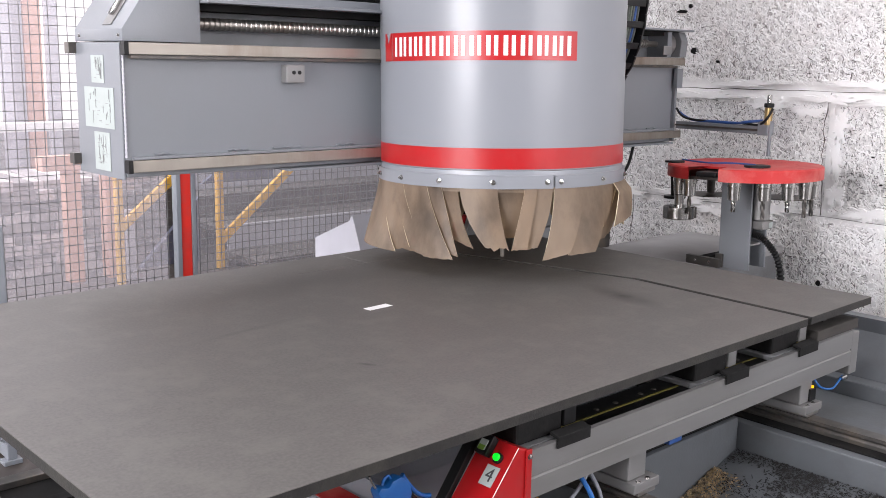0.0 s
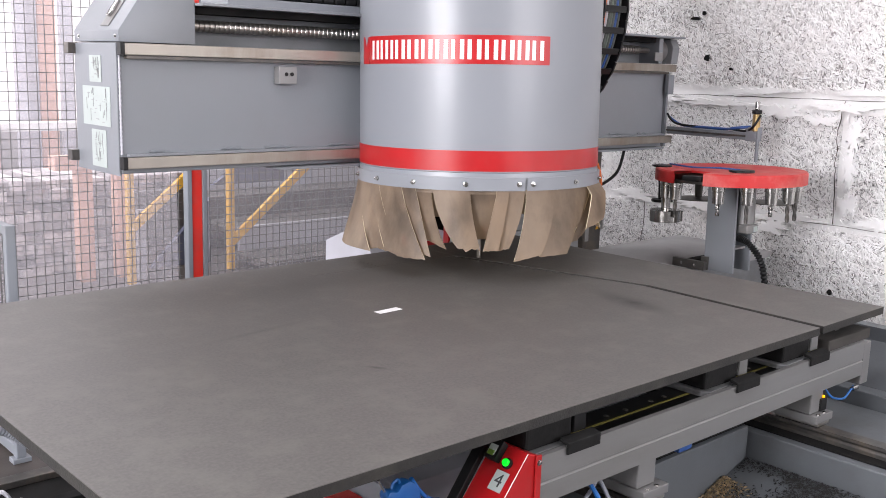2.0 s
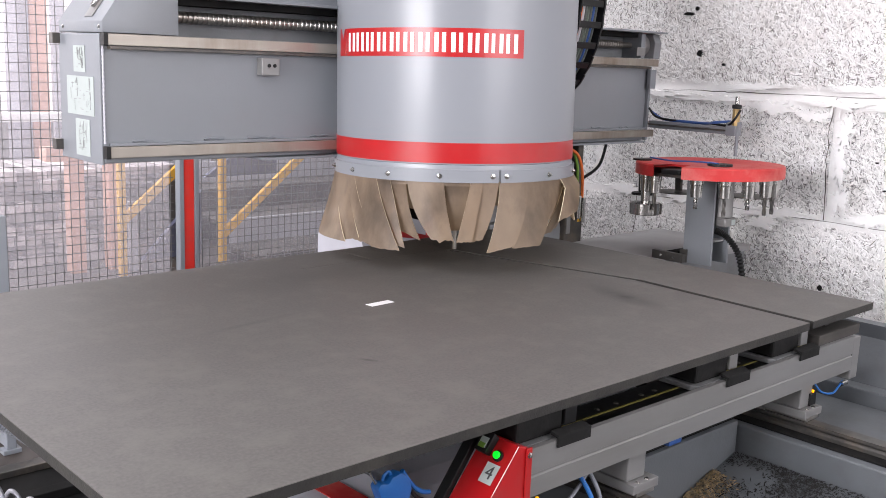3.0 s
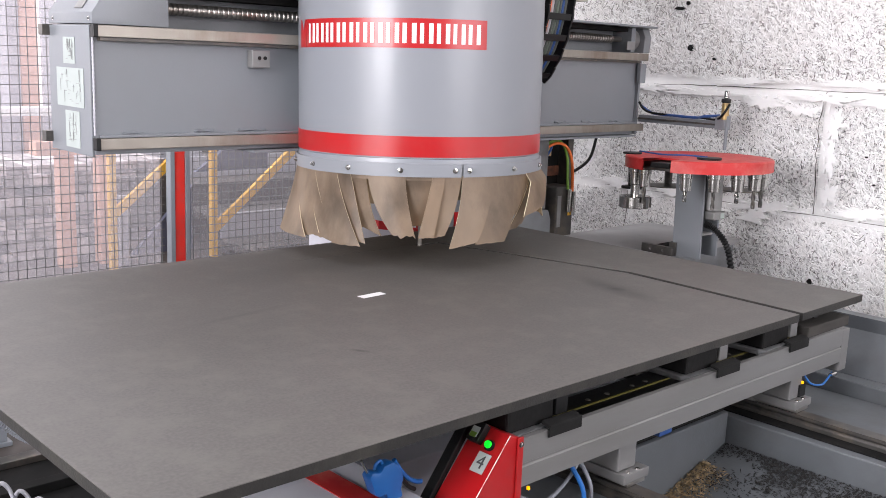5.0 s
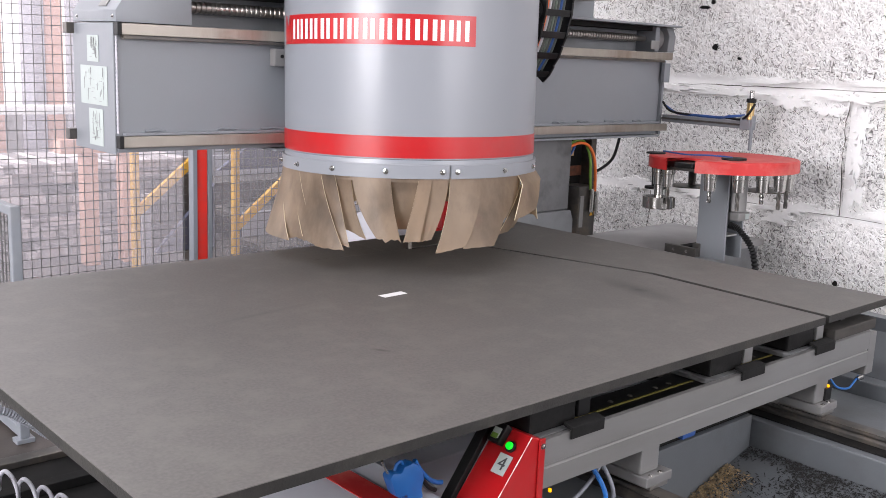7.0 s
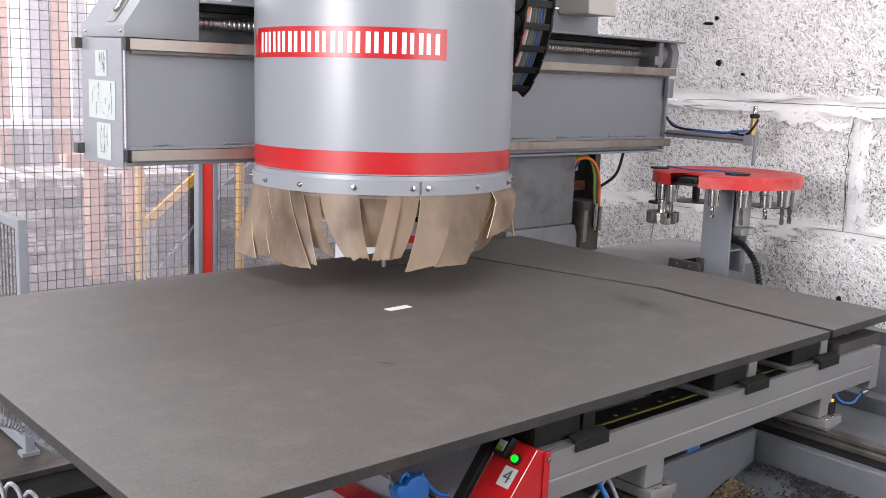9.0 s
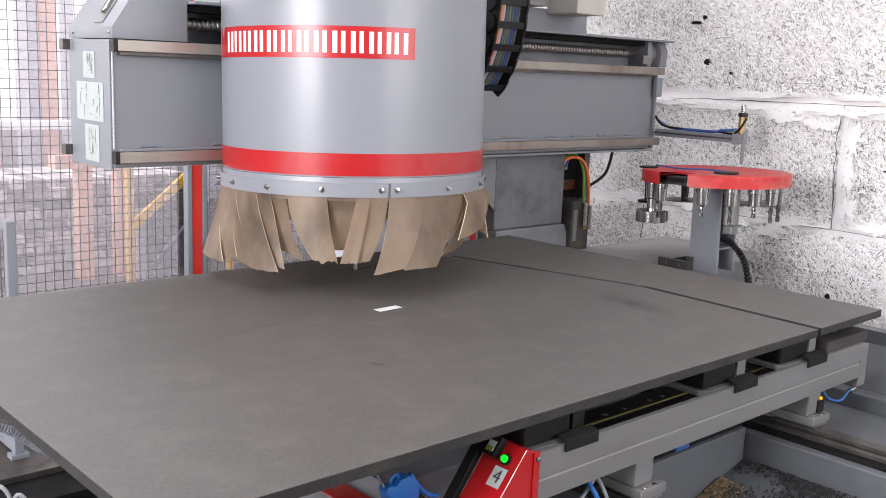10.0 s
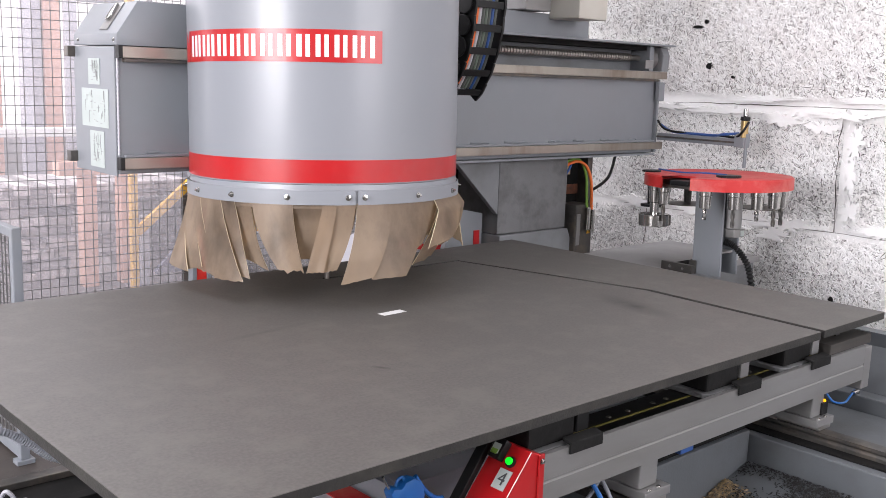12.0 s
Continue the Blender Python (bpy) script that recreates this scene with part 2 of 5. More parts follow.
BEIGE = mat("beige_box_enamel", (0.50, 0.48, 0.43), 0.45, vary=0.04, scale=5, dirt=(0.36, 0.34, 0.30), dirt_amount=0.3, dirt_scale=4)
RUSTY = mat("rusty_plate", (0.14, 0.045, 0.02), 0.7, vary=0.4, scale=40, dirt=(0.03, 0.02, 0.015), dirt_amount=0.9, dirt_scale=25)
OLD_WOOD = mat("sooty_old_wood", (0.045, 0.041, 0.037), 0.8, vary=0.3, scale=14, bump=0.4, bump_scale=60, stretch=(0.3, 1, 1), dirt=(0.03, 0.027, 0.025), dirt_amount=0.7, dirt_scale=8)


# ---- mesh helpers ----
def link(name, bm, material, parent=None, label="", smooth=None):
    me = bpy.data.meshes.new(name)
    bm.normal_update()
    bm.to_mesh(me)
    bm.free()
    for m in (material if isinstance(material, (list, tuple)) else [material]):
        me.materials.append(m)
    ob = new(name, me)
    if smooth is not None:
        me.polygons.foreach_set("use_smooth", [True] * len(me.polygons))
        me.set_sharp_from_angle(angle=radians(smooth))
    if parent is not None:
        ob.parent = parent
    if label:
        ob["label"] = label
    return ob


def part(name, bm, material, parent, label="", smooth=None):
    return link(name, bm, material, parent, label, smooth)


def thing(name, label, category, at=(0, 0, 0), group="", kind=""):
    ob = new(name)
    ob.location = at
    ob.empty_display_size = 0.1
    return tagged(ob, label, category, group, kind)


def box(x0, x1, y0, y1, z0, z1, bevel=0.0, bm=None):
    out = bm or bmesh.new()
    v = [out.verts.new((x, y, z)) for x in (x0, x1) for y in (y0, y1) for z in (z0, z1)]
    fs = [out.faces.new([v[i] for i in q]) for q in ((0, 1, 3, 2), (4, 6, 7, 5), (0, 4, 5, 1), (2, 3, 7, 6), (0, 2, 6, 4), (1, 5, 7, 3))]
    if bevel:
        es = list({e for f in fs for e in f.edges})
        bmesh.ops.bevel(out, geom=es, offset=bevel, segments=2, affect="EDGES", profile=0.6)
    return out


def prism(points, axis, a0, a1, bevel=0.0, bm=None):
    """A polygon (two coordinates each, in the order of the remaining axes) drawn out along an axis."""
    out = bm or bmesh.new()

    def at(p, a):
        return {"x": (a, p[0], p[1]), "y": (p[0], a, p[1]), "z": (p[0], p[1], a)}[axis]

    lo, hi = [out.verts.new(at(p, a0)) for p in points], [out.verts.new(at(p, a1)) for p in points]
    fs = [out.faces.new(lo), out.faces.new(hi)]
    n = len(points)
    fs += [out.faces.new((lo[i], lo[(i + 1) % n], hi[(i + 1) % n], hi[i])) for i in range(n)]
    bmesh.ops.recalc_face_normals(out, faces=fs)
    if bevel:
        bmesh.ops.bevel(out, geom=list({e for f in fs for e in f.edges}), offset=bevel, segments=2, affect="EDGES", profile=0.6)
    return out


def lathe(profile, seg=48, start=0.0, end=360.0, at=(0, 0, 0), axis="z", bm=None):
    """Turns (radius, height) pairs round an axis."""
    out = bm or bmesh.new()
    full = abs(end - start) >= 360
    n = seg if full else seg + 1
    rings = []
    for r, h in profile:
        ring = []
        for i in range(n):
            a = radians(start + (end - start) * i / seg)
            c = (r * math.cos(a), r * math.sin(a), h)
            c = {"z": c, "x": (c[2], c[0], c[1]), "y": (c[0], c[2], c[1])}[axis]
            ring.append(out.verts.new((c[0] + at[0], c[1] + at[1], c[2] + at[2])))
        rings.append(ring)
    fs = []
    for a, b in zip(rings, rings[1:]):
        for i in range(n if full else n - 1):
            j = (i + 1) % n
            fs.append(out.faces.new((a[i], a[j], b[j], b[i])))
    bmesh.ops.recalc_face_normals(out, faces=fs)
    return out


def rod(r, h0, h1, at=(0, 0, 0), axis="z", seg=20, bm=None, chamfer=0.0):
    c = chamfer
    prof = [(0.0001, h0), (r - c, h0), (r, h0 + c), (r, h1 - c), (r - c, h1), (0.0001, h1)] if c else [(0.0001, h0), (r, h0), (r, h1), (0.0001, h1)]
    return lathe(prof, seg, at=at, axis=axis, bm=bm)


def tube(points, r, seg=10, bm=None):
    """A round cable through points, smoothed."""
    pts = [Vector(p) for p in points]
    fine = []
    for i in range(len(pts) - 1):
        p0, p1, p2, p3 = pts[max(i - 1, 0)], pts[i], pts[i + 1], pts[min(i + 2, len(pts) - 1)]
        for k in range(6):
            t = k / 6
            fine.append(0.5 * ((2 * p1) + (p2 - p0) * t + (2 * p0 - 5 * p1 + 4 * p2 - p3) * t * t + (3 * p1 - p0 - 3 * p2 + p3) * t ** 3))
    fine.append(pts[-1])
    out = bm or bmesh.new()
    rings, up = [], Vector((0.13, 0.21, 0.97))
    for i, p in enumerate(fine):
        d = (fine[min(i + 1, len(fine) - 1)] - fine[max(i - 1, 0)]).normalized()
        u = d.cross(up)
        u = u.normalized() if u.length > 1e-4 else d.orthogonal().normalized()
        w = d.cross(u)
        rr = r(i / (len(fine) - 1)) if callable(r) else r
        rings.append([out.verts.new(p + rr * (math.cos(2 * math.pi * k / seg) * u + math.sin(2 * math.pi * k / seg) * w)) for k in range(seg)])
        up = -w
    for a, b in zip(rings, rings[1:]):
        for k in range(seg):
            out.faces.new((a[k], a[(k + 1) % seg], b[(k + 1) % seg], b[k]))
    out.faces.new(rings[0][::-1])
    out.faces.new(rings[-1])
    return out


def ribbed(points, r, amp, ribs, seg=12):
    """A corrugated conduit along points."""
    return tube([tuple(Vector(points[0]).lerp(Vector(points[1]), 0.001))] + [tuple(p) for p in spline(points, 6)], lambda t: r + amp * math.sin(2 * math.pi * ribs * t), seg)


def spline(points, n):
    pts = [Vector(p) for p in points]
    out = []
    for i in range(len(pts) - 1):
        p0, p1, p2, p3 = pts[max(i - 1, 0)], pts[i], pts[i + 1], pts[min(i + 2, len(pts) - 1)]
        for k in range(1, n + 1):
            t = k / n
            out.append(0.5 * ((2 * p1) + (p2 - p0) * t + (2 * p0 - 5 * p1 + 4 * p2 - p3) * t * t + (3 * p1 - p0 - 3 * p2 + p3) * t ** 3))
    return out


def bolt(parent, at, axis="y", r=0.008, h=0.006, name="bolt"):
    bm = lathe([(0.0001, 0), (r * 1.4, 0), (r * 1.4, h * 0.3), (r, h * 0.32), (r, h), (r * 0.5, h * 1.25), (0.0001, h * 1.3)], 10, at=(0, 0, 0), axis=axis)
    if axis in "xy":
        bmesh.ops.transform(bm, matrix=Matrix.Diagonal((-1, 1, 1, 1)) if axis == "x" else Matrix.Diagonal((1, -1, 1, 1)), verts=bm.verts)
        bmesh.ops.reverse_faces(bm, faces=bm.faces)
    ob = part(name, bm, BRIGHT, parent, smooth=40)
    ob.location = at
    return ob


def carry(ob):
    """Meshes are drawn in hall coordinates: shift one so that it keeps its place under its thing."""
    p = ob.parent
    if p is not None and p.type == "EMPTY":
        ob.location = ob.location - p.location
    return ob


def put(name, bm, material, parent, label="", smooth=None):
    return carry(part(name, bm, material, parent, label, smooth))


def put_bolt(parent, at, axis="y", r=0.008, h=0.006, name="bolt"):
    return carry(bolt(parent, at, axis, r, h, name))


def setting(name, bm, material, label, category="", smooth=None):
    return tagged(link(name, bm, material, None, "", smooth), label, category or name.split("_")[0], "", "structure")


# ---- the hall ----
setting("floor", box(-5, 9, -5, 11.2, -0.1, 0), FLOOR, "grimy brown-grey concrete hall floor", "floor")


def holed_wall(name, axis, at, thick, a0, a1, top, hole):
    """A wall with one window opening; hole is (from, to, sill, head)."""
    bm = bmesh.new()
    h0, h1, s, t = hole
    for p0, p1, z0, z1 in ((a0, h0, 0, top), (h1, a1, 0, top), (h0, h1, 0, s), (h0, h1, t, top)):
        if axis == "x":
            box(at, at + thick, p0, p1, z0, z1, bm=bm)
        else:
            box(p0, p1, at, at + thick, z0, z1, bm=bm)
    return setting(name, bm, PLASTER, "pale plastered hall wall with a window opening", "wall")


holed_wall("wall_west", "x", -5.2, 0.2, -5, 11.2, ROOF_Z, (-0.4, 3.6, 1.4, 3.8))
holed_wall("wall_south", "y", -3.9, 0.2, -5, 9, ROOF_Z, (0.6, 4.6, 1.5, 3.9))
holed_wall("wall_north", "y", 11.0, 0.2, -5, 9, ROOF_Z, (-4.0, 6.6, 0.9, 3.9))
setting("wall_far_east", box(9, 9.2, -5, 11.2, 0, ROOF_Z), PLASTER, "pale plastered far hall wall", "wall")
setting("ceiling", box(-5.2, 9.2, -5.2, 11.2, ROOF_Z, ROOF_Z + 0.15), ROOFING, "grey sheet-metal hall roof", "ceiling")


def window(name, axis, at, a0, a1, z0, z1, n):
    w = thing(name, "tall workshop window in a grey steel frame, bright with daylight", "window", kind="structure")
    bm = bmesh.new()
    step = (a1 - a0) / n
    for i in range(n + 1):
        c = a0 + i * step
        (box(at, at + 0.08, c - 0.03, c + 0.03, z0, z1, bm=bm) if axis == "x" else box(c - 0.03, c + 0.03, at, at + 0.08, z0, z1, bm=bm))
    for z in (z0, (z0 + z1) / 2, z1):
        (box(at + 0.004, at + 0.076, a0, a1, z - 0.03, z + 0.03, bm=bm) if axis == "x" else box(a0, a1, at + 0.004, at + 0.076, z - 0.03, z + 0.03, bm=bm))
    put("window_frame", bm, POST, w)
    for i in range(n):
        c0, c1 = a0 + i * step + 0.03, a0 + (i + 1) * step - 0.03
        pane = put("pane", box(at + 0.03, at + 0.04, c0, c1, z0, z1) if axis == "x" else box(c0, c1, at + 0.03, at + 0.04, z0, z1), SKYLIT, w)
        pane.visible_shadow = False
    return w


window("window_1", "x", -5.15, -0.4, 3.6, 1.4, 3.8, 4)
window("window_2", "y", -3.85, 0.6, 4.6, 1.5, 3.9, 4)
window("window_3", "y", 11.05, -4.0, 6.6, 0.9, 3.9, 8)

# ---- the wood-wool wall ----
wall = setting("wall_east", box(WALL_X, WALL_X + 0.2, -5, 5.35, 0, ROOF_Z), MORTAR, "whitewashed wall with smooth mortar bands between wood-wool slabs", "wall")


def slab(y0, y1, z0, z1, seed):
    rng = random.Random(seed)
    bm = bmesh.new()
    ny, nz = max(2, int((y1 - y0) / 0.06)), max(2, int((z1 - z0) / 0.06))
    grid = []
    for i in range(ny + 1):
        row = []
        for k in range(nz + 1):
            edge = i in (0, ny) or k in (0, nz)
            y, z = y0 + (y1 - y0) * i / ny, z0 + (z1 - z0) * k / nz
            x = WALL_X + 0.004 if edge else WALL_X - 0.010 - rng.random() * 0.004
            if edge:
                y, z = y + rng.uniform(-0.008, 0.008), z + rng.uniform(-0.008, 0.008)
            row.append(bm.verts.new((x, y, z)))
        grid.append(row)
    for i in range(ny):
        for k in range(nz):
            bm.faces.new((grid[i][k], grid[i][k + 1], grid[i + 1][k + 1], grid[i + 1][k]))
    return part("slab", bm, SLAB_ROUGH if z0 > 1.6 else SLAB, wall, smooth=60)


ROWS = ((0.02, 0.40, (-1.5, 0.1, 1.7, 3.4, 5.3)), (0.42, 0.965, (-1.0, 0.6, 2.0, 3.43, 5.3)), (1.0, 1.545, (-0.8, 0.9, 2.27, 3.75, 5.3)),
        (1.635, 2.45, (-1.2, 0.4, 5.3)), (2.5, 3.3, (-1.2, 1.4, 3.2, 5.3)))
for k, (za, zb, cuts) in enumerate(ROWS):
    for i in range(len(cuts) - 1):
        gap = 0.05 if (k == 2 and i == 1) else 0.02
        slab(cuts[i] + 0.01, cuts[i + 1] - gap, za, zb, 10 * k + i)


def strand_layer():
    """Curled whitewashed strands lying criss-cross on the slabs."""
    rng = np.random.default_rng(7)
    fields = [(1.0, 5.28, 1.64, 2.75, 30000, 0.85), (1.0, 5.28, 1.005, 1.54, 13500, 0.8), (1.0, 5.28, 0.42, 0.96, 13500, 0.8), (1.0, 5.28, 0.05, 0.40, 4000, 0.8)]
    verts, faces = [], []
    base = 0
    for y0, y1, z0, z1, n, size in fields:
        cy, cz = rng.uniform(y0, y1, n), rng.uniform(z0, z1, n)
        keep = ~((cy > 2.24) & (cy < 2.30) & (cz > 1.0) & (cz < 1.55) & (rng.random(n) < 0.9))
        cy, cz = cy[keep], cz[keep]
        n = len(cy)
        th = rng.uniform(0, np.pi, n) * 0.8 + rng.normal(0, 0.25, n)
        ln, w, k = rng.uniform(0.025, 0.075, n) * size, rng.uniform(0.0011, 0.0025, n), rng.normal(0, 9, n)
        x = WALL_X - 0.014 - rng.uniform(0, 0.008, n)
        seg = 4
        rows = []
        for i in range(seg + 1):
            s = (i / seg - 0.5) * ln
            a = th + k * s
            py, pz = cy + s * np.cos(th + k * s * 0.5), cz + s * np.sin(th + k * s * 0.5)
            py, pz = np.clip(py, y0, y1), np.clip(pz, z0 - 0.012, z1 + 0.012)
            px = x - 0.004 * (1 - (2 * i / seg - 1) ** 2)
            tap = 0.6 if i in (0, seg) else 1.0
            for sg in (-1, 1):
                rows.append(np.stack([px + 0.0006 * sg, py - sg * w * tap * np.sin(a), pz + sg * w * tap * np.cos(a)], 1))
        v = np.stack(rows, 1).reshape(-1, 3)
        idx = base + np.arange(n)[:, None] * (2 * (seg + 1))
        for i in range(seg):
            faces.append(np.stack([idx[:, 0] + 2 * i, idx[:, 0] + 2 * i + 1, idx[:, 0] + 2 * i + 3, idx[:, 0] + 2 * i + 2], 1))
        verts.append(v)
        base += len(v)
    me = bpy.data.meshes.new("strand_layer")
    me.from_pydata(np.concatenate(verts).tolist(), [], np.concatenate(faces).tolist())
    me.materials.append(STRAND)
    ob = new("strand_layer", me)
    ob.parent = wall
    ob["kind"] = "stuff"
    # dark slivers laid over the strands, for the shade in the gaps between them
    verts, faces, base = [], [], 0
    mats = []
    for y0, y1, z0, z1, n, big in ((1.0, 5.28, 1.65, 2.75, 19000, 0.76), (1.0, 5.28, 1.01, 1.535, 9500, 0.72), (1.0, 5.28, 0.43, 0.955, 9500, 0.72), (1.0, 5.28, 0.05, 0.40, 3500, 0.66)):
        cy, cz = rng.uniform(y0, y1, n), rng.uniform(z0, z1, n)
        dens = np.array([noise.noise((a * 3.0, b * 3.0, z0)) for a, b in zip(cy, cz)])
        keep = (rng.random(n) < 0.55 + 0.9 * dens) & ~((cy > 2.23) & (cy < 2.31) & (cz > 1.0) & (cz < 1.55))
        cy, cz = cy[keep], cz[keep]
        n = len(cy)
        th = rng.uniform(0, np.pi, n)
        ln, w = rng.gamma(2.2, 0.0042, n) * big + 0.002, rng.uniform(0.0008, 0.0026, n) * big
        x = WALL_X - 0.0285
        c, s_ = np.cos(th), np.sin(th)
        quad = [np.stack([np.full(n, x), cy + c * a * ln - s_ * b * w, cz + s_ * a * ln + c * b * w], 1) for a, b in ((-1, 0), (-0.2, -1), (1, 0), (0.3, 1))]
        verts.append(np.stack(quad, 1).reshape(-1, 3))
        idx = base + np.arange(n)[:, None] * 4
        faces.append(idx + np.arange(4)[None, :])
        base += 4 * n
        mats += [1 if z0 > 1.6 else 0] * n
    me = bpy.data.meshes.new("strand_gaps")
    me.from_pydata(np.concatenate(verts).tolist(), [], np.concatenate(faces).tolist())
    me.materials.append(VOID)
    me.materials.append(GAP_SHADE)
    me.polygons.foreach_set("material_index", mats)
    ob = new("strand_gaps", me)
    ob.parent = wall
    ob["kind"] = "stuff"


strand_layer()


def plaster_smear(y, z, w, h, seed):
    """A ragged patch of white plaster smeared over the strands."""
    rng = random.Random(seed)
    ph = [rng.uniform(0, 6.3) for _ in range(4)]
    pts = []
    for i in range(70):
        a = 2 * math.pi * i / 70
        r = 0.62 + 0.16 * math.sin(2 * a + ph[0]) + 0.12 * math.sin(5 * a + ph[1]) + 0.10 * math.sin(11 * a + ph[2]) + rng.uniform(-0.16, 0.16)
        pts.append((y + w * 0.5 * r * math.cos(a), z + h * 0.5 * r * math.sin(a)))
    part("plaster_smear", prism(pts, "x", WALL_X - 0.0292 - 0.00022 * seed, WALL_X - 0.004), MORTAR, wall)


SMEARS = ((2.62, 1.53, 0.26, 0.12), (2.40, 1.50, 0.22, 0.10), (2.22, 1.44, 0.12, 0.20), (2.23, 1.27, 0.10, 0.24), (2.22, 1.10, 0.12, 0.18), (2.30, 1.565, 0.40, 0.07), (1.92, 1.56, 0.5, 0.08), (1.90, 1.46, 0.16, 0.12),
          (2.05, 1.02, 0.34, 0.10), (2.55, 0.99, 0.5, 0.09), (3.0, 1.56, 0.5, 0.07), (3.35, 1.57, 0.4, 0.06), (3.1, 1.0, 0.45, 0.10), (1.75, 1.0, 0.4, 0.12), (2.75, 1.63, 0.5, 0.05), (2.1, 1.64, 0.6, 0.06),
          (2.62, 0.93, 0.3, 0.09), (1.80, 1.68, 0.3, 0.09), (2.9, 0.94, 0.28, 0.08), (3.5, 1.0, 0.4, 0.09))
for k, spot in enumerate(SMEARS):
    plaster_smear(*spot, k + 3)
# holes broken out of the slabs, and cracks in the bands
hr = random.Random(4)
HOLES = ((3.176, 2.009, 0.09, 0.022), (3.125, 2.037, 0.028, 0.028), (3.089, 1.797, 0.035, 0.045), (2.936, 1.741, 0.018, 0.02), (2.265, 0.641, 0.03, 0.035))
for y, z, w, h in HOLES + ( (2.05, 1.3, 0.02, 0.012),
                   (2.0, 1.17, 0.02, 0.012), (1.82, 0.70, 0.035, 0.03)):
    bm = bmesh.new()
    pts = []
    for i in range(9):
        a = 2 * math.pi * i / 9
        r = hr.uniform(0.6, 1.0)
        pts.append((y + w * 0.5 * r * math.cos(a), z + h * 0.5 * r * math.sin(a)))
    part("hole", prism(pts, "x", WALL_X - 0.031, WALL_X - 0.003, bm=bm), VOID, wall, "dark broken-out hole")


def crack(points, width):
    bm = bmesh.new()
    for (y0, z0), (y1, z1) in zip(points, points[1:]):
        n = 5
        prev = None
        for i in range(n + 1):
            t = i / n
            y, z = y0 + (y1 - y0) * t + hr.uniform(-0.006, 0.006), z0 + (z1 - z0) * t + hr.uniform(-0.004, 0.004)
            w = width * hr.uniform(0.4, 1.2)
            if abs(z1 - z0) > abs(y1 - y0):
                cur = (bm.verts.new((WALL_X - 0.0295, y - w, z)), bm.verts.new((WALL_X - 0.0295, y + w, z)))
            else:
                cur = (bm.verts.new((WALL_X - 0.0295, y, z - w)), bm.verts.new((WALL_X - 0.0295, y, z + w)))
            if prev:
                bm.faces.new((prev[0], cur[0], cur[1], prev[1]))
            prev = cur
    part("crack", bm, DARK_STEEL, wall, "thin dark crack")


crack([(2.285, 1.60), (2.305, 1.45), (2.30, 1.25), (2.285, 0.99)], 0.003)
crack([(3.30, 1.592), (2.9, 1.598), (2.45, 1.600), (2.0, 1.603), (1.6, 1.604)], 0.0022)
crack([(3.43, 0.98), (3.44, 0.70), (3.43, 0.44)], 0.003)
crack([(3.6, 0.985), (3.1, 0.982), (2.4, 0.984), (1.6, 0.986)], 0.0016)

# ---- the safety fence ----
FENCE_PITCH = 0.0495


def mesh_panel(axis, at, a0, a1, z0, z1, pitch, r):
    bm = bmesh.new()
    n = int((a1 - a0) / pitch)
    for i in range(n + 1):
        c = a0 + i * pitch
        (box(c - r, c + r, at - r, at + r, z0, z1, bm=bm) if axis == "y" else box(at - r, at + r, c - r, c + r, z0, z1, bm=bm))
    n = int((z1 - z0) / pitch)
    for i in range(n + 1):
        z = z0 + i * pitch
        (box(a0, a1, at + r, at + 3 * r, z - r, z + r, bm=bm) if axis == "y" else box(at + r, at + 3 * r, a0, a1, z - r, z + r, bm=bm))
    return bm


fence = thing("safety_fence", "grey welded wire-mesh machine safety fence with a red post strip", "fence", (2.8, FENCE_Y, 0))
put("mesh_panel", mesh_panel("y", FENCE_Y, -1.2, 2.73, 0.08, 2.6, FENCE_PITCH, 0.0018), WIRE, fence, smooth=None)
put("mesh_panel", mesh_panel("y", FENCE_Y, 2.915, 6.9, 0.08, 2.6, FENCE_PITCH, 0.0018), WIRE, fence)
# sheets added behind the mesh to haze what lies beyond
put("haze_sheet", box(-1.2, 2.72, FENCE_Y + 0.035, FENCE_Y + 0.037, 0.08, 2.6), MILKY, fence, "milky sheet added behind the mesh for haze")
put("haze_sheet", box(2.92, 6.9, FENCE_Y + 0.035, FENCE_Y + 0.037, 0.08, 2.6), CLEARER, fence, "fainter milky sheet added behind the mesh for haze")
for x in (2.770, 2.868):
    put("post", box(x - 0.014, x + 0.014, FENCE_Y - 0.03, FENCE_Y + 0.03, 0, 2.7, 0.004), POST, fence)
put("red_strip", box(2.786, 2.852, FENCE_Y - 0.022, FENCE_Y + 0.02, 0, 2.7, 0.003), POST_RED, fence, "red painted post strip")
for x in (-1.2, 6.9):
    put("post", box(x - 0.025, x + 0.025, FENCE_Y - 0.03, FENCE_Y + 0.03, 0, 2.7, 0.004), POST, fence)

gate = thing("fence_gate", "low grey steel-framed wire-mesh gate with dusty rails", "gate", (1.345, 4.1, 0))
put("frame_post", box(1.328, 1.368, 4.09, 4.13, 0.02, 1.02, 0.004), POST, gate)
put("frame_post", box(1.328, 1.368, 5.10, 5.14, 0.02, 1.02, 0.004), POST, gate)
put("top_rail", box(1.330, 1.366, 4.13, 5.10, 0.98, 1.018, 0.004), POST, gate)
put("bottom_rail", box(1.330, 1.366, 4.13, 5.10, 0.022, 0.07, 0.004), POST, gate)
put("mesh_panel", mesh_panel("x", 1.346, 4.14, 5.09, 0.08, 0.97, 0.045, 0.0028), WIRE, gate)
for y in (4.11, 5.12):
    put("foot", box(1.31, 1.386, y - 0.03, y + 0.03, 0, 0.02, 0.003), POST, gate)


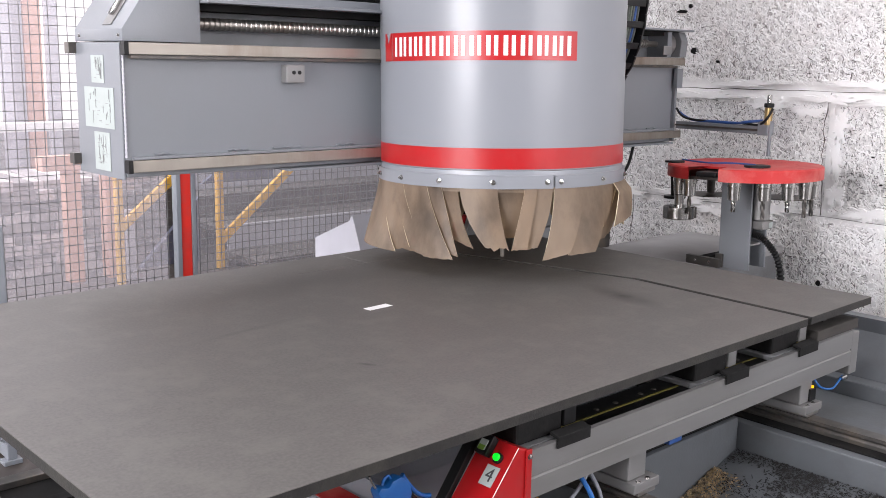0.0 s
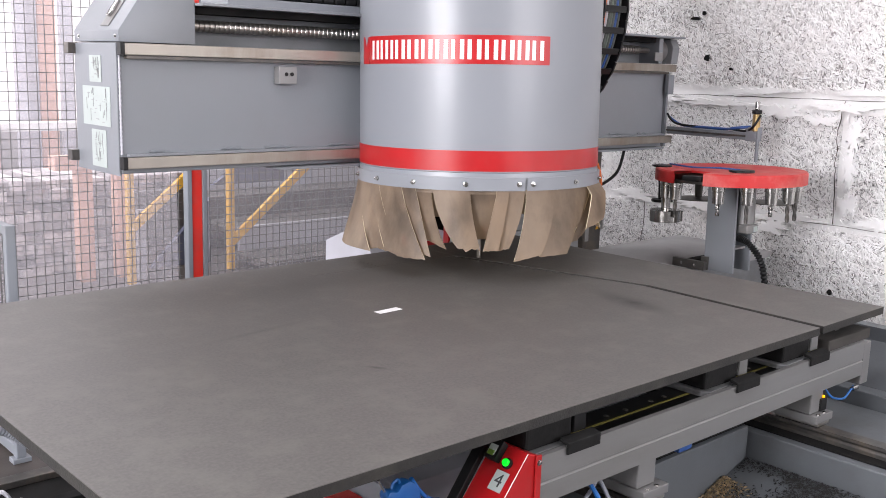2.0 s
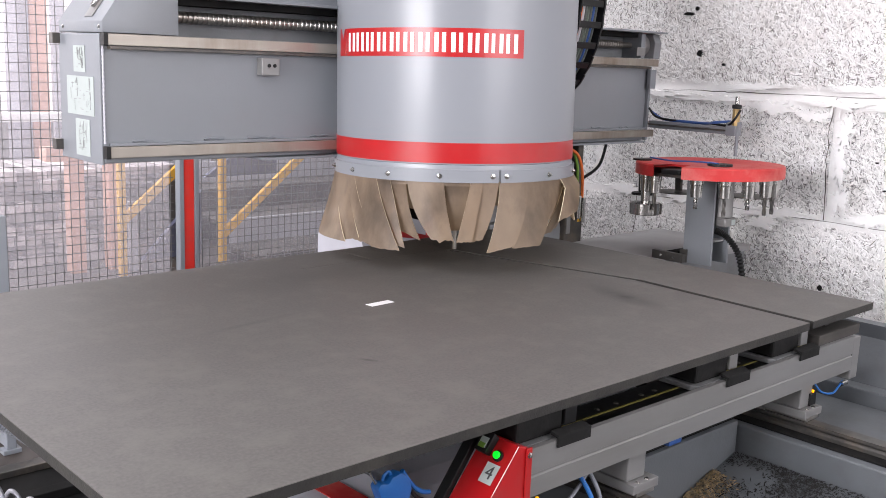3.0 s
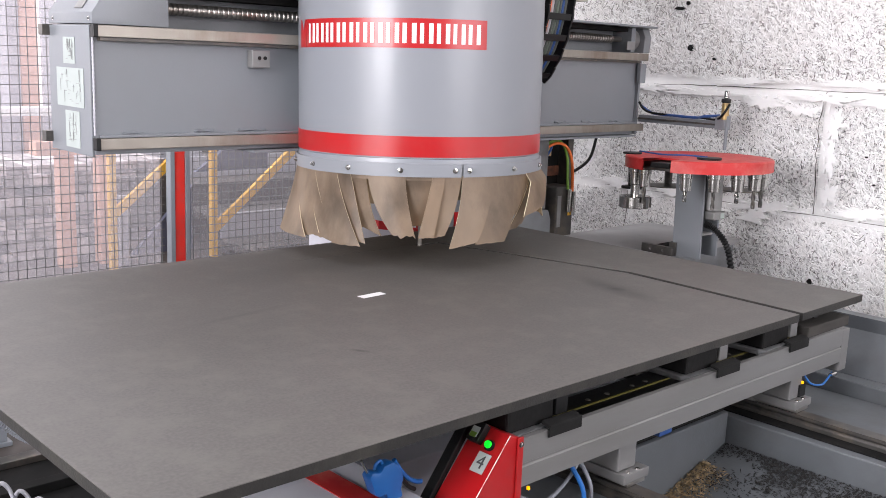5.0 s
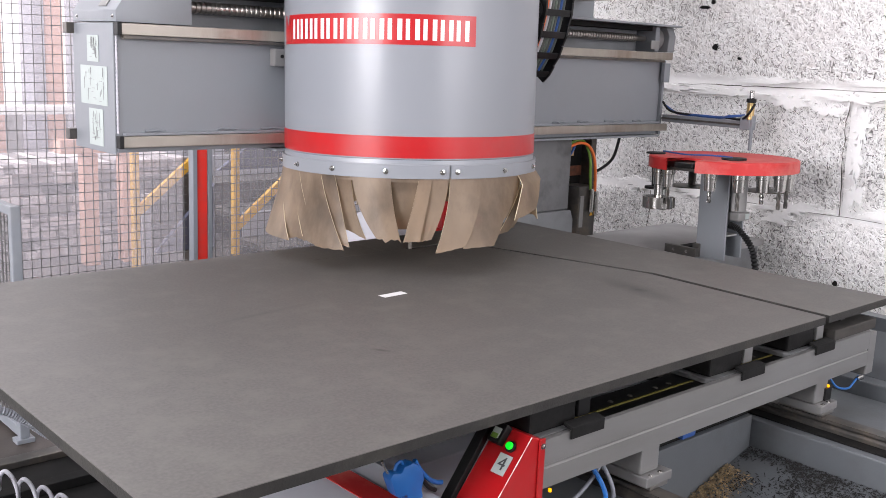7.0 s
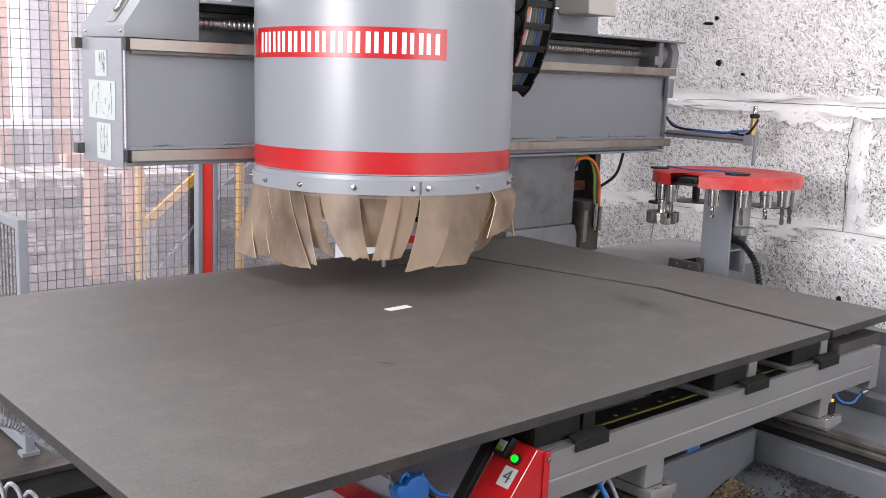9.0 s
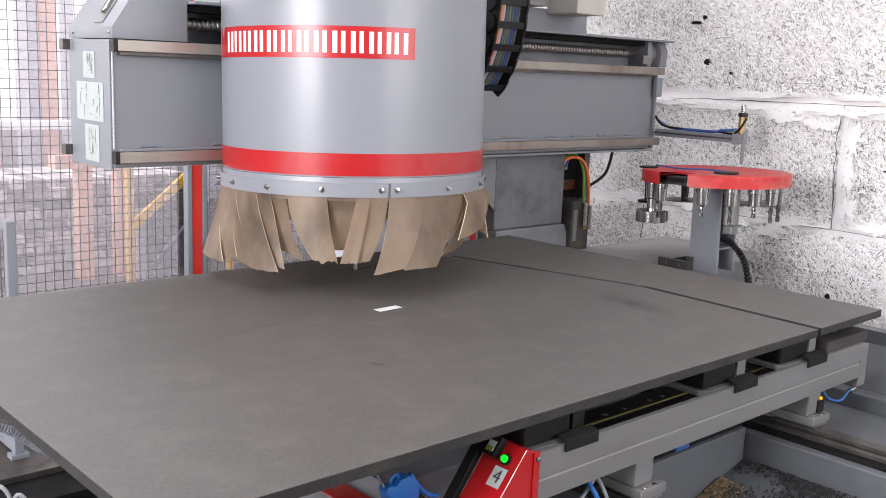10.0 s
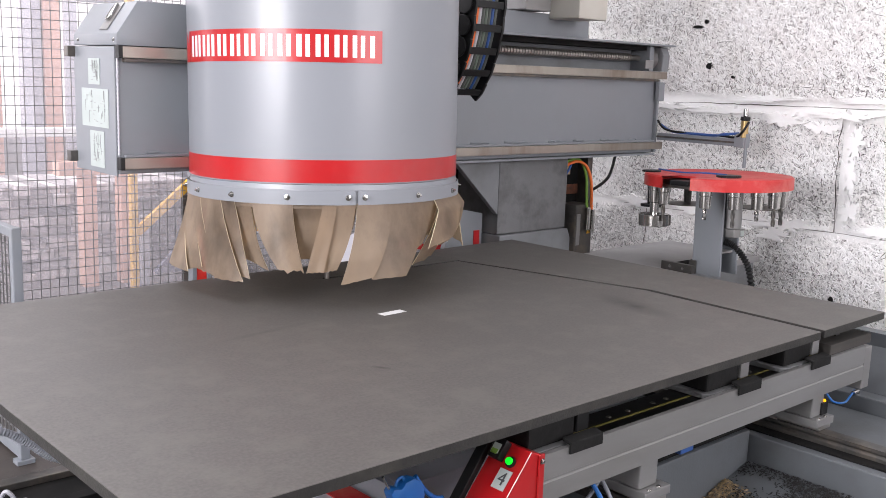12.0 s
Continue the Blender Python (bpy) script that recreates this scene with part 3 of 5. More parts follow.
# ---- behind the fence ----
def rack(x, y, foot, length, name_label):
    t = thing("steel_rack", name_label, "rack", (x, y, 0), "yellow racks behind the fence")
    put("upright", box(x - 0.028, x + 0.028, y - 0.025, y + 0.025, 0, 3.0, 0.006), YELLOW, t)
    bm = box(-0.034, 0.034, -0.02, 0.02, 0, length, 0.005)
    ob = put("diagonal_brace", bm, YELLOW, t)
    ob.matrix_local = pose(0.01, 0, foot, 0, 51, 0)
    return t


rack(3.178, 7.0, 0.43, 1.1, "yellow painted steel rack upright with a diagonal brace")
rack(4.066, 7.06, 0.235, 1.75, "yellow painted steel rack upright with a diagonal brace")

for x in (2.95, 3.25):
    col = thing("column", "salmon-primed steel hall column behind the fence", "column", (x, 7.3, 0), "salmon columns", "structure")
    put("shaft", box(x - 0.055, x + 0.055, 7.25, 7.37, 0.0, 0.86, 0.006), SALMON, col)
tagged(link("header_beam", box(2.72, 4.1, 7.24, 7.38, 0.864, 0.97, 0.006), SALMON), "salmon-primed horizontal steel beam", "beam", "", "structure")
for x in (2.80, 3.19):
    col = thing("column", "pale grey steel window column", "column", (x, 9.2, 0), "pale columns", "structure")
    put("shaft", box(x - 0.05, x + 0.05, 9.15, 9.25, 0.0, 4.2, 0.01), PALE, col)
tagged(link("window_sill_beam", box(1.0, 5.5, 8.95, 9.1, 1.03, 1.11, 0.01), WHITE), "white horizontal sill beam before the windows", "beam", "", "structure")
lean = thing("leaning_boards", "pale and tan boards standing upright before the windows", "boards", (3.5, 9.4, 0))
for bx, bw, bm_, bh in ((3.36, 0.10, PALE, 2.6), (3.50, 0.16, SALMON, 2.5), (3.68, 0.12, PALE, 2.4), (2.62, 0.30, PALE, 2.0), (2.98, 0.10, SALMON, 2.3)):
    put("board", box(bx - bw / 2, bx + bw / 2, 9.38, 9.43, 0.0, bh, 0.004), bm_, lean)
tagged(link("window_ledge", box(0.6, 5.0, 8.9, 9.1, 0.56, 0.68, 0.01), PALE), "pale grey horizontal ledge under the windows", "ledge", "", "structure")

STACK = mat("stacked_timber_ends", (0.50, 0.46, 0.46), 0.8, vary=0.4, scale=9, dirt=(0.09, 0.085, 0.10), dirt_amount=0.8, dirt_scale=9, random_tone=0.5)
DUSK = mat("dark_blue_sheet", (0.11, 0.12, 0.18), 0.6, vary=0.15, scale=4)
DECK = mat("grey_steel_deck", (0.085, 0.08, 0.075), 0.6, vary=0.25, scale=7, dirt=(0.22, 0.20, 0.19), dirt_amount=0.5, dirt_scale=4)
pile = thing("timber_pile", "pile of grey and brown timber offcuts behind the fence", "timber", (2.2, 7.7, 0))
pr = random.Random(9)
for row in range(9):
    x = 1.2
    while x < 3.9:
        w = pr.uniform(0.08, 0.22)
        if pr.random() < 0.93:
            d = pr.uniform(0, 0.12)
            put("plank_end", box(x, x + w - 0.012, 7.75 - d, 8.6, row * 0.085, row * 0.085 + pr.uniform(0.055, 0.08)), STACK, pile)
        x += w
conv = thing("roller_conveyor", "dark grey steel conveyor deck behind the fence", "conveyor", (5.0, 7.9, 0))
for k in range(5):
    put("deck_plate", box(4.2 + 0.1 * k, 8.6, 6.6 + 0.75 * k, 7.28 + 0.75 * k, 0.05 + 0.16 * k, 0.10 + 0.16 * k, 0.004), DECK, conv)
    put("edge_rail", box(4.2 + 0.1 * k, 8.6, 6.56 + 0.75 * k, 6.6 + 0.75 * k, 0.0, 0.14 + 0.16 * k, 0.004), PALE if k % 2 else DECK, conv)
chute = thing("sheet_chute", "dark blue sloping sheet-metal chute behind the fence", "chute", (3.5, 7.3, 0))
put("sheet", prism([(3.55, 0.0), (4.1, 0.55), (4.1, 0.0)], "y", 7.45, 7.5), DUSK, chute)
put("sheet", prism([(4.35, 0.60), (5.1, 1.10), (5.1, 0.60)], "y", 7.85, 7.9), DUSK, chute)
panel = thing("storage_cabinet", "grey storage cabinet with a pale side beside the yellow rack", "cabinet", (3.3, 7.15, 0))
put("side_panel", box(3.29, 3.36, 7.12, 7.15, 0.0, 0.55, 0.004), PALE, panel)
put("cabinet_front", box(3.42, 3.95, 7.6, 7.7, 0.2, 0.62, 0.006), DECK, panel)

# ---- machine bed ----
BED = mat("blue_grey_bed_paint", (0.120, 0.131, 0.142), 0.5, vary=0.07, scale=5, bump=0.15, bump_scale=120, dirt=(0.07, 0.066, 0.062), dirt_amount=0.5, dirt_scale=3.5)
bed = thing("machine_bed", "grey painted steel machining bed with linear guide rails and dusty troughs", "machine bed", (2.2, 2.2, 0))
put("side_member", box(2.80, 3.02, -0.4, 3.9, 0.0, 0.575, 0.006), BED, bed)
put("side_member", box(1.78, 2.022, -0.4, 3.9, 0.0, 0.575, 0.006), BED, bed)
put("cross_member", box(2.024, 2.796, 1.562, 1.72, 0.0, 0.590, 0.005), BED, bed)
# black strip added to give the slot under the console its shade
put("slot_shade_strip", box(2.03, 2.79, 1.575, 1.73, 0.592, 0.625, 0.003), VOID, bed, "black strip for the shaded slot under the console")
put("chute_plate", prism([(2.024, 0.27), (2.796, 0.485), (2.796, 0.465), (2.024, 0.25)], "y", -0.4, 1.560), BED, bed, "sloping dusty trough plate")
for x0, x1 in ((2.885, 2.935), (1.985, 2.035)):
    put("guide_rail", prism([(x0, 0.575), (x1, 0.575), (x1, 0.592), (x1 - 0.008, 0.600), (x1, 0.608), (x1, 0.618), (x0, 0.618), (x0, 0.608), (x0 + 0.008, 0.600), (x0, 0.592)], "y", -0.4, 3.8), DARK_STEEL, bed, "oily steel guide rail")
# black strip colours in the dark gap along the guide rail
put("rail_gap_strip", box(2.835, 2.884, -0.4, 3.8, 0.5755, 0.581), VOID, bed, "black strip for the shaded gap beside the rail")
put("ledge", box(3.024, 3.42, -0.4, 3.9, 0.0, 0.545, 0.005), BED, bed, "grey painted ledge")
put("toothed_rack", box(3.026, 3.05, -0.4, 3.9, 0.545, 0.572, 0.003), DARK_STEEL, bed)
put("guard", box(3.424, 3.50, -0.4, 3.1, 0.0, 0.60, 0.006), BED, bed)
put("guard_lip", prism([(3.50, 0.60), (3.60, 0.75), (3.60, 0.80), (3.66, 0.80), (3.66, 0.0), (3.504, 0.0)], "y", -0.4, 3.05), BED, bed)
put("front_cover", box(0.98, 1.355, 1.46, 1.95, 0.0, 0.75, 0.006), PALE, bed, "pale flat cover with a red stripe")
put("red_stripe", box(1.210, 1.275, 1.464, 1.94, 0.7505, 0.7525), RED_DUSTY, bed, "chipped red warning stripe")
put("inner_panel", box(1.42, 1.774, 1.68, 1.95, 0.0, 0.72, 0.006), PALE, bed, "pale inner cover")
# cavity filled with a black block, its shade given as colour
put("cavity", box(1.358, 1.774, 1.46, 1.676, 0.0, 0.42), VOID, bed, "black block for the shade of the cavity")
put("rear_cover", prism([(3.60, 0.79), (3.66, 0.945), (3.68, 0.985), (3.70, 0.955), (3.98, 0.835), (3.98, 0.0), (3.60, 0.0)], "x", 2.835, 4.30), PALE, bed, "pale lavender sheet-metal rear cover")
for x in (3.30, 3.52):
    put("red_marker", box(x, x + 0.045, 3.58, 3.598, 0.86, 0.93, 0.004), RED, bed, "small red marker")

# chips lying in the trough
bm = bmesh.new()
cr = random.Random(5)


def chip(bm, x, y, z, s):
    a, b, c = cr.uniform(0, 6.3), s * cr.uniform(0.5, 1.4), s * cr.uniform(0.2, 0.5)
    m = Matrix.Translation((x, y, z)) @ Euler((cr.uniform(-0.5, 0.5), cr.uniform(-0.5, 0.5), a)).to_matrix().to_4x4()
    p = [bm.verts.new(m @ Vector(v)) for v in ((-b, -c, 0), (b, -c, 0), (b, c, 0.0), (-b, c, 0), (0, 0, c))]
    for f in ((0, 1, 4), (1, 2, 4), (2, 3, 4), (3, 0, 4)):
        bm.faces.new([p[i] for i in f])


bm2 = bmesh.new()


def plate_z(x):
    return 0.27 + (x - 2.024) / 0.772 * 0.215


for i in range(11000):
    x, y = 2.79 - abs(cr.gauss(0, 0.13)), cr.uniform(0.5, 1.553)
    if x > 2.1 and noise.noise((x * 7, y * 7, 1.3)) + cr.uniform(-0.3, 0.45) > 0.0:
        chip(bm2, x, y, plate_z(x) + 0.004, cr.uniform(0.002, 0.006))
for i in range(3800):
    x = cr.uniform(2.10, 2.66)
    y = 1.556 - abs(cr.gauss(0, 0.035 + 0.10 * (2.66 - x)))
    chip(bm, x, y, plate_z(x) + 0.004 + 0.012 * cr.random() * max(0, 1 - (1.556 - y) / 0.1), cr.uniform(0.002, 0.006))
chips = tagged(link("wood_chip_heap", bm, CHIPS), "pale brown wood chips lying in the trough", "chips", "", "stuff")
dust = tagged(link("black_chip_scatter", bm2, SOOT), "black panel chips scattered in the trough", "chips", "", "stuff")

# chip conveyor along the rear of the bed, below the overhanging panel
cc = thing("chip_conveyor", "black steel chip conveyor trough along the bed", "conveyor", (1.2, 3.2, 0))
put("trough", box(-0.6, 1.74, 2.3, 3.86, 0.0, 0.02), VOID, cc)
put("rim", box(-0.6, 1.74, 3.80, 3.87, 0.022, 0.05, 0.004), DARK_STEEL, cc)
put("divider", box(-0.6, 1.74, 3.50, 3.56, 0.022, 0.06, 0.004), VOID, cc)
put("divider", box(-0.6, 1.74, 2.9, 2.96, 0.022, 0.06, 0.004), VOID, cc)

# ---- console carrying the panel ----
console = thing("console_beam", "anodised aluminium support console with a grooved front face", "console", (2.3, 1.45, 0.62))
CY = 1.385
put("profile", prism([(CY, 0.735), (CY, 0.782), (CY + 0.004, 0.785), (CY + 0.004, 0.790), (CY, 0.793), (CY, 0.853), (CY + 0.014, 0.853), (CY + 0.014, 0.83), (CY + 0.15, 0.83),
                      (CY + 0.15, 0.735)], "x", 1.58, 3.18), ALU, console)
put("top_strip", box(1.58, 3.17, CY + 0.016, CY + 0.15, 0.8305, 0.836), BLACK, console, "black rubber-covered console top")
put("yellow_line", box(1.60, 3.1, CY + 0.075, CY + 0.082, 0.8362, 0.8375), DULL_YELLOW, console, "thin yellow line")
for x in (1.95, 2.03, 2.14, 2.2, 2.63):
    put_bolt(console, (x, CY + 0.105, 0.836), "z", 0.006, 0.002).data.materials[0] = DARK_STEEL
put("end_plate", box(3.182, 3.235, CY + 0.002, CY + 0.15, 0.70, 0.845, 0.004), ALU, console)
for x0, x1 in ((1.975, 2.05), (2.87, 2.945)):
    put("foot", box(x0, x1, CY + 0.012, CY + 0.13, 0.66, 0.733, 0.004), ALU, console)
    put("foot_flange", box(x0 - 0.002, x1 + 0.03, CY - 0.012, CY + 0.14, 0.632, 0.658, 0.003), ALU, console)
    put("carriage", box(x0 + 0.02, x1 + 0.02, CY - 0.008, CY + 0.14, 0.619, 0.631, 0.002), STEEL, console)
    for dx in (0.01, 0.05):
        put_bolt(console, (x0 + dx + 0.015, CY - 0.002 + 0.0, 0.658), "z", 0.005, 0.003)
put("amber_lamp", lathe([(0.0001, 0), (0.0042, 0), (0.0042, 0.007), (0.0001, 0.009)], 12, at=(2.945, CY + 0.01, 0.703)), AMBER_LAMP, console, "glowing amber indicator")
put("amber_lamp", lathe([(0.0001, 0), (0.0042, 0), (0.0042, 0.007), (0.0001, 0.009)], 12, at=(1.625, CY + 0.01, 0.715)), AMBER_LAMP, console, "glowing amber indicator")
put("sensor", box(2.925, 2.965, CY + 0.006, CY + 0.03, 0.66, 0.702, 0.003), BLACK, console)
put("air_hose", tube([(2.96, CY + 0.02, 0.735), (2.98, CY + 0.0, 0.70), (3.04, CY - 0.01, 0.685), (3.10, CY, 0.69), (3.15, CY + 0.01, 0.70)], 0.0035), BLUE, console, "blue air hose")
put("hose_fitting", rod(0.008, 0, 0.035, at=(3.13, CY + 0.004, 0.695), axis="x"), BRIGHT, console)
put("grey_hose", tube([(1.60, CY + 0.03, 0.70), (1.70, CY + 0.02, 0.66), (1.80, CY + 0.03, 0.69), (1.86, CY + 0.04, 0.74)], 0.005), HOSE, console)
put("grey_hose", tube([(1.84, CY + 0.05, 0.74), (1.85, CY + 0.0, 0.66), (1.83, CY + 0.0, 0.58), (1.72, CY + 0.0, 0.53)], 0.0055), HOSE, console)
put("air_hose", tube([(1.80, CY + 0.05, 0.74), (1.81, CY - 0.01, 0.66), (1.79, CY - 0.01, 0.56)], 0.006), BLUE, console, "blue air hose")
put("cable_clip", box(2.18, 2.24, CY + 0.03, CY + 0.05, 0.70, 0.715, 0.003), CABLE_BLUE, console)


def pod(x, tag):
    t = thing("vacuum_pod", "black vacuum suction pod on a grey plate clipped to the console", "vacuum pod", (x, CY + 0.07, 0.836), "vacuum pods on the console")
    put("base_plate", prism([(x - 0.17 + 0.02, CY + 0.02), (x + 0.0, CY + 0.02), (x + 0.02, CY + 0.04), (x + 0.02, CY + 0.15), (x - 0.17, CY + 0.15), (x - 0.17, CY + 0.04)], "z", 0.838, 0.853, 0.003), LEG_PAINT, t)
    put("cushion", box(x - 0.155, x + 0.005, CY + 0.035, CY + 0.145, 0.853, ZB - 0.026, 0.008), RUBBER, t)
    put("clip", prism([(CY - 0.008, 0.837), (CY - 0.008, 0.865), (CY + 0.02, 0.872), (CY + 0.02, 0.862), (CY - 0.002, 0.858), (CY - 0.002, 0.835)], "x", x - 0.055, x + 0.062, 0.002), RUBBER, t)
    put("stop_block", box(x + 0.007, x + 0.05, CY + 0.03, CY + 0.06, 0.866, ZB - 0.026, 0.002), ALU if tag else BLACK, t, "pale metal stop block" if tag else "")


pod(1.725, 0)
pod(2.445, 1)
pod(2.86, 1)
stop = thing("wooden_stop_bar", "black-stained wooden stop bar lying on the console", "bar", (3.05, 1.45, 0.855))
put("bar", box(2.95, 3.235, CY + 0.01, CY + 0.10, 0.853, 0.888, 0.004), OLD_WOOD, stop)
put("plate", box(3.0, 3.2, CY + 0.105, CY + 0.17, 0.856, 0.895, 0.004), ALU, stop)
put("clamp_block", box(3.08, 3.11, CY + 0.06, CY + 0.10, 0.888, 0.924, 0.003), BLACK, stop)

# ---- red operating box at the end of the console ----
rb = thing("operating_box", "red wedge-shaped operating box with a lit green button", "control box", (1.5, CY + 0.05, 0.64))
WEDGE = [(1.541, 0.872), (1.578, 0.858), (1.578, 0.62), (1.33, 0.62)]
put("housing", prism(WEDGE, "y", CY - 0.002, CY + 0.105, 0.003), RED, rb, "scratched red sheet-metal housing")
put("flange", box(1.562, 1.580, CY - 0.008, CY - 0.003, 0.64, 0.862, 0.002), RED, rb)
put("worn_edge", tube([(1.5395, CY - 0.002, 0.8715), (1.47, CY - 0.002, 0.788), (1.40, CY - 0.002, 0.7045), (1.335, CY - 0.002, 0.627)], lambda t: 0.0009 + 0.0006 * math.sin(t * 37) * math.sin(t * 11)), WHITE, rb, "bare worn edge")
put_bolt(rb, (1.571, CY - 0.008, 0.845), "y", 0.005, 0.004)
slope = math.atan2(0.872 - 0.62, 1.541 - 1.33)


def on_slope(s, y, lift=0.0):
    """The pose at s metres below the wedge's top edge, y metres into its depth, facing out of the slope."""
    u = Vector((math.cos(slope), 0, math.sin(slope)))
    n = Vector((-math.sin(slope), 0, math.cos(slope)))
    p = Vector((1.541, CY + y, 0.872)) - u * s + n * lift
    m = Matrix((( u.x, 0, n.x, p.x), (0, 1, 0, p.y), (u.z, 0, n.z, p.z), (0, 0, 0, 1)))
    return m


def slope_part(name, bm, material, s, y, lift, label=""):
    bmesh.ops.transform(bm, matrix=on_slope(s, y, lift), verts=bm.verts)
    return put(name, bm, material, rb, label, 40)


slope_part("button_bezel", lathe([(0.0001, 0), (0.0128, 0), (0.0128, 0.006), (0.0090, 0.007), (0.0001, 0.007)], 24), BLACK, 0.040, 0.035, 0.001, "black button bezel")
slope_part("green_button", lathe([(0.0001, 0.0), (0.0088, 0.0), (0.0088, 0.005), (0.0075, 0.008), (0.0001, 0.0085)], 24), GREEN_LAMP, 0.040, 0.035, 0.007, "lit green push button")
slope_part("display", box(-0.024, 0.024, -0.018, 0.018, 0, 0.022, 0.003), BLACK, 0.024, 0.076, 0.0, "black display module")
slope_part("display_face", box(-0.018, 0.006, -0.011, 0.011, 0.0, 0.001), PAPER, 0.020, 0.076, 0.0225, "pale display face")
slope_part("display_face", box(-0.006, 0.006, -0.009, 0.009, 0.0, 0.001), GREEN, 0.034, 0.076, 0.0238, "green display bar")
slope_part("number_label", box(-0.024, 0.024, -0.019, 0.019, 0, 0.001), PAPER, 0.083, 0.035, 0.001, "white label with the digit 4")
txt = bpy.data.curves.new("digit", "FONT")
txt.body, txt.size, txt.align_x, txt.align_y, txt.extrude = "4", 0.045, "CENTER", "CENTER", 0.0004
dob = new("digit", txt)
dme = bpy.data.meshes.new_from_object(dob)
bpy.data.objects.remove(dob)
dm = bmesh.new()
dm.from_mesh(dme)
bmesh.ops.transform(dm, matrix=pose(0, 0, 0, 0, 0, -90), verts=dm.verts)
slope_part("digit", dm, INK, 0.083, 0.035, 0.0024, "black digit")
bm = prism([(1.330, 0.60), (1.318, 0.612), (1.532, 0.895), (1.548, 0.885)], "y", CY + 0.107, CY + 0.135, 0.003)
put("edge_rail", bm, BLACK, rb, "black plastic edge rail")
put("edge_rail_end", box(1.30, 1.36, CY + 0.04, CY + 0.13, 0.585, 0.615, 0.004), BLACK, rb)

# ---- blue air gun ----
gun = thing("air_blow_gun", "blue plastic compressed-air blow gun hanging beside the red box", "air gun", (1.29, 1.5, 0.752))
put("body", prism([(1.222, 0.822), (1.232, 0.832), (1.252, 0.826), (1.262, 0.838), (1.285, 0.842), (1.304, 0.832), (1.314, 0.812), (1.318, 0.796), (1.312, 0.775), (1.318, 0.753), (1.276, 0.753), (1.270, 0.772), (1.252, 0.768), (1.240, 0.778)], "y", 1.484, 1.516, 0.007), BLUE, gun, "", 45)
put("lever", tube([(1.300, 1.50, 0.838), (1.318, 1.50, 0.812), (1.340, 1.50, 0.787), (1.362, 1.50, 0.772), (1.382, 1.50, 0.766)], 0.0055), BLUE, gun, "", 50)
put("trigger_gap", tube([(1.318, 1.496, 0.795), (1.34, 1.496, 0.768), (1.36, 1.496, 0.755)], 0.005), BLACK, gun)
put("nozzle", tube([(1.228, 1.50, 0.828), (1.218, 1.50, 0.845), (1.210, 1.50, 0.860)], 0.003), BRIGHT, gun)
put("hook", tube([(1.245, 1.50, 0.83), (1.25, 1.50, 0.842), (1.262, 1.50, 0.846), (1.268, 1.50, 0.836)], 0.0035), BLUE, gun)

# ---- coiled air hose and corrugated conduit by the bed ----
coil = thing("spiral_air_hose", "white coiled air hose lying across the black conveyor", "hose", (1.2, 3.2, 0.02))
put("hose", tube([(0.86 + 0.0100 * i, 3.2 + 0.036 * math.cos(i * 1.05), 0.345 - 0.0075 * i + 0.036 * math.sin(i * 1.05)) for i in range(42)], 0.0075, 8), PALE, coil, smooth=60)
cond = thing("corrugated_conduit", "grey corrugated cable conduit beside the gate", "conduit", (1.2, 3.9, 0.1))
put("conduit", ribbed([(1.00, 4.0, 0.26), (1.205, 3.96, 0.218), (1.314, 3.95, 0.144), (1.403, 3.94, 0.066), (1.52, 3.93, 0.020)], 0.0165, 0.0022, 44), HOSE, cond, smooth=60)

# ---- the panel ----
GROOVE_Y = 2.872
CUT = 0.009


def panel_mesh(outline):
    bm = prism(outline, "z", ZB - 0.025, ZB)
    for f in bm.faces:
        f.material_index = 0 if f.normal.z > 0.5 else 1
    top = [e for e in bm.edges if all(v.co.z > ZB - 1e-5 for v in e.verts)]
    r = bmesh.ops.bevel(bm, geom=top, offset=0.0012, segments=1, affect="EDGES")
    return bm


KX, KY = 2.888, 2.07
board = thing("fibre_board", "large anthracite grey fibre board, partly cut by a milled groove", "board", (1.8, 2.2, ZB - 0.025))
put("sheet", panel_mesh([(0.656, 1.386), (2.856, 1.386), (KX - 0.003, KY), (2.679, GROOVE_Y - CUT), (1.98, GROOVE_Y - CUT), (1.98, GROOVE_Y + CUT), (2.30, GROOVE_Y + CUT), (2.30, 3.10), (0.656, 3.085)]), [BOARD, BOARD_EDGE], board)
put("sheet", panel_mesh([(2.3004, GROOVE_Y + CUT), (2.687 + CUT, GROOVE_Y + CUT), (2.687 + CUT, 3.11), (2.3004, 3.10)]), [BOARD, BOARD_EDGE], board)
off = thing("board_offcut", "anthracite grey offcut strip of the same board", "board", (3.05, 2.2, ZB - 0.025))
put("sheet", panel_mesh([(2.882, 1.388), (3.312, 1.392), (3.27, 3.13), (2.6965, 3.11), (2.6965, GROOVE_Y), (KX + 0.024, KY)]), [BOARD, BOARD_EDGE], off)
label = thing("paper_label", "small white paper label stuck on the board", "label", (1.9, 2.325, ZB))
bm = box(-0.047, 0.047, -0.016, 0.016, 0.0003, 0.0009)
ob = put("sheet", bm, WHITE, label)
ob.matrix_local = pose(0, 0, 0, 0, 0, 3)

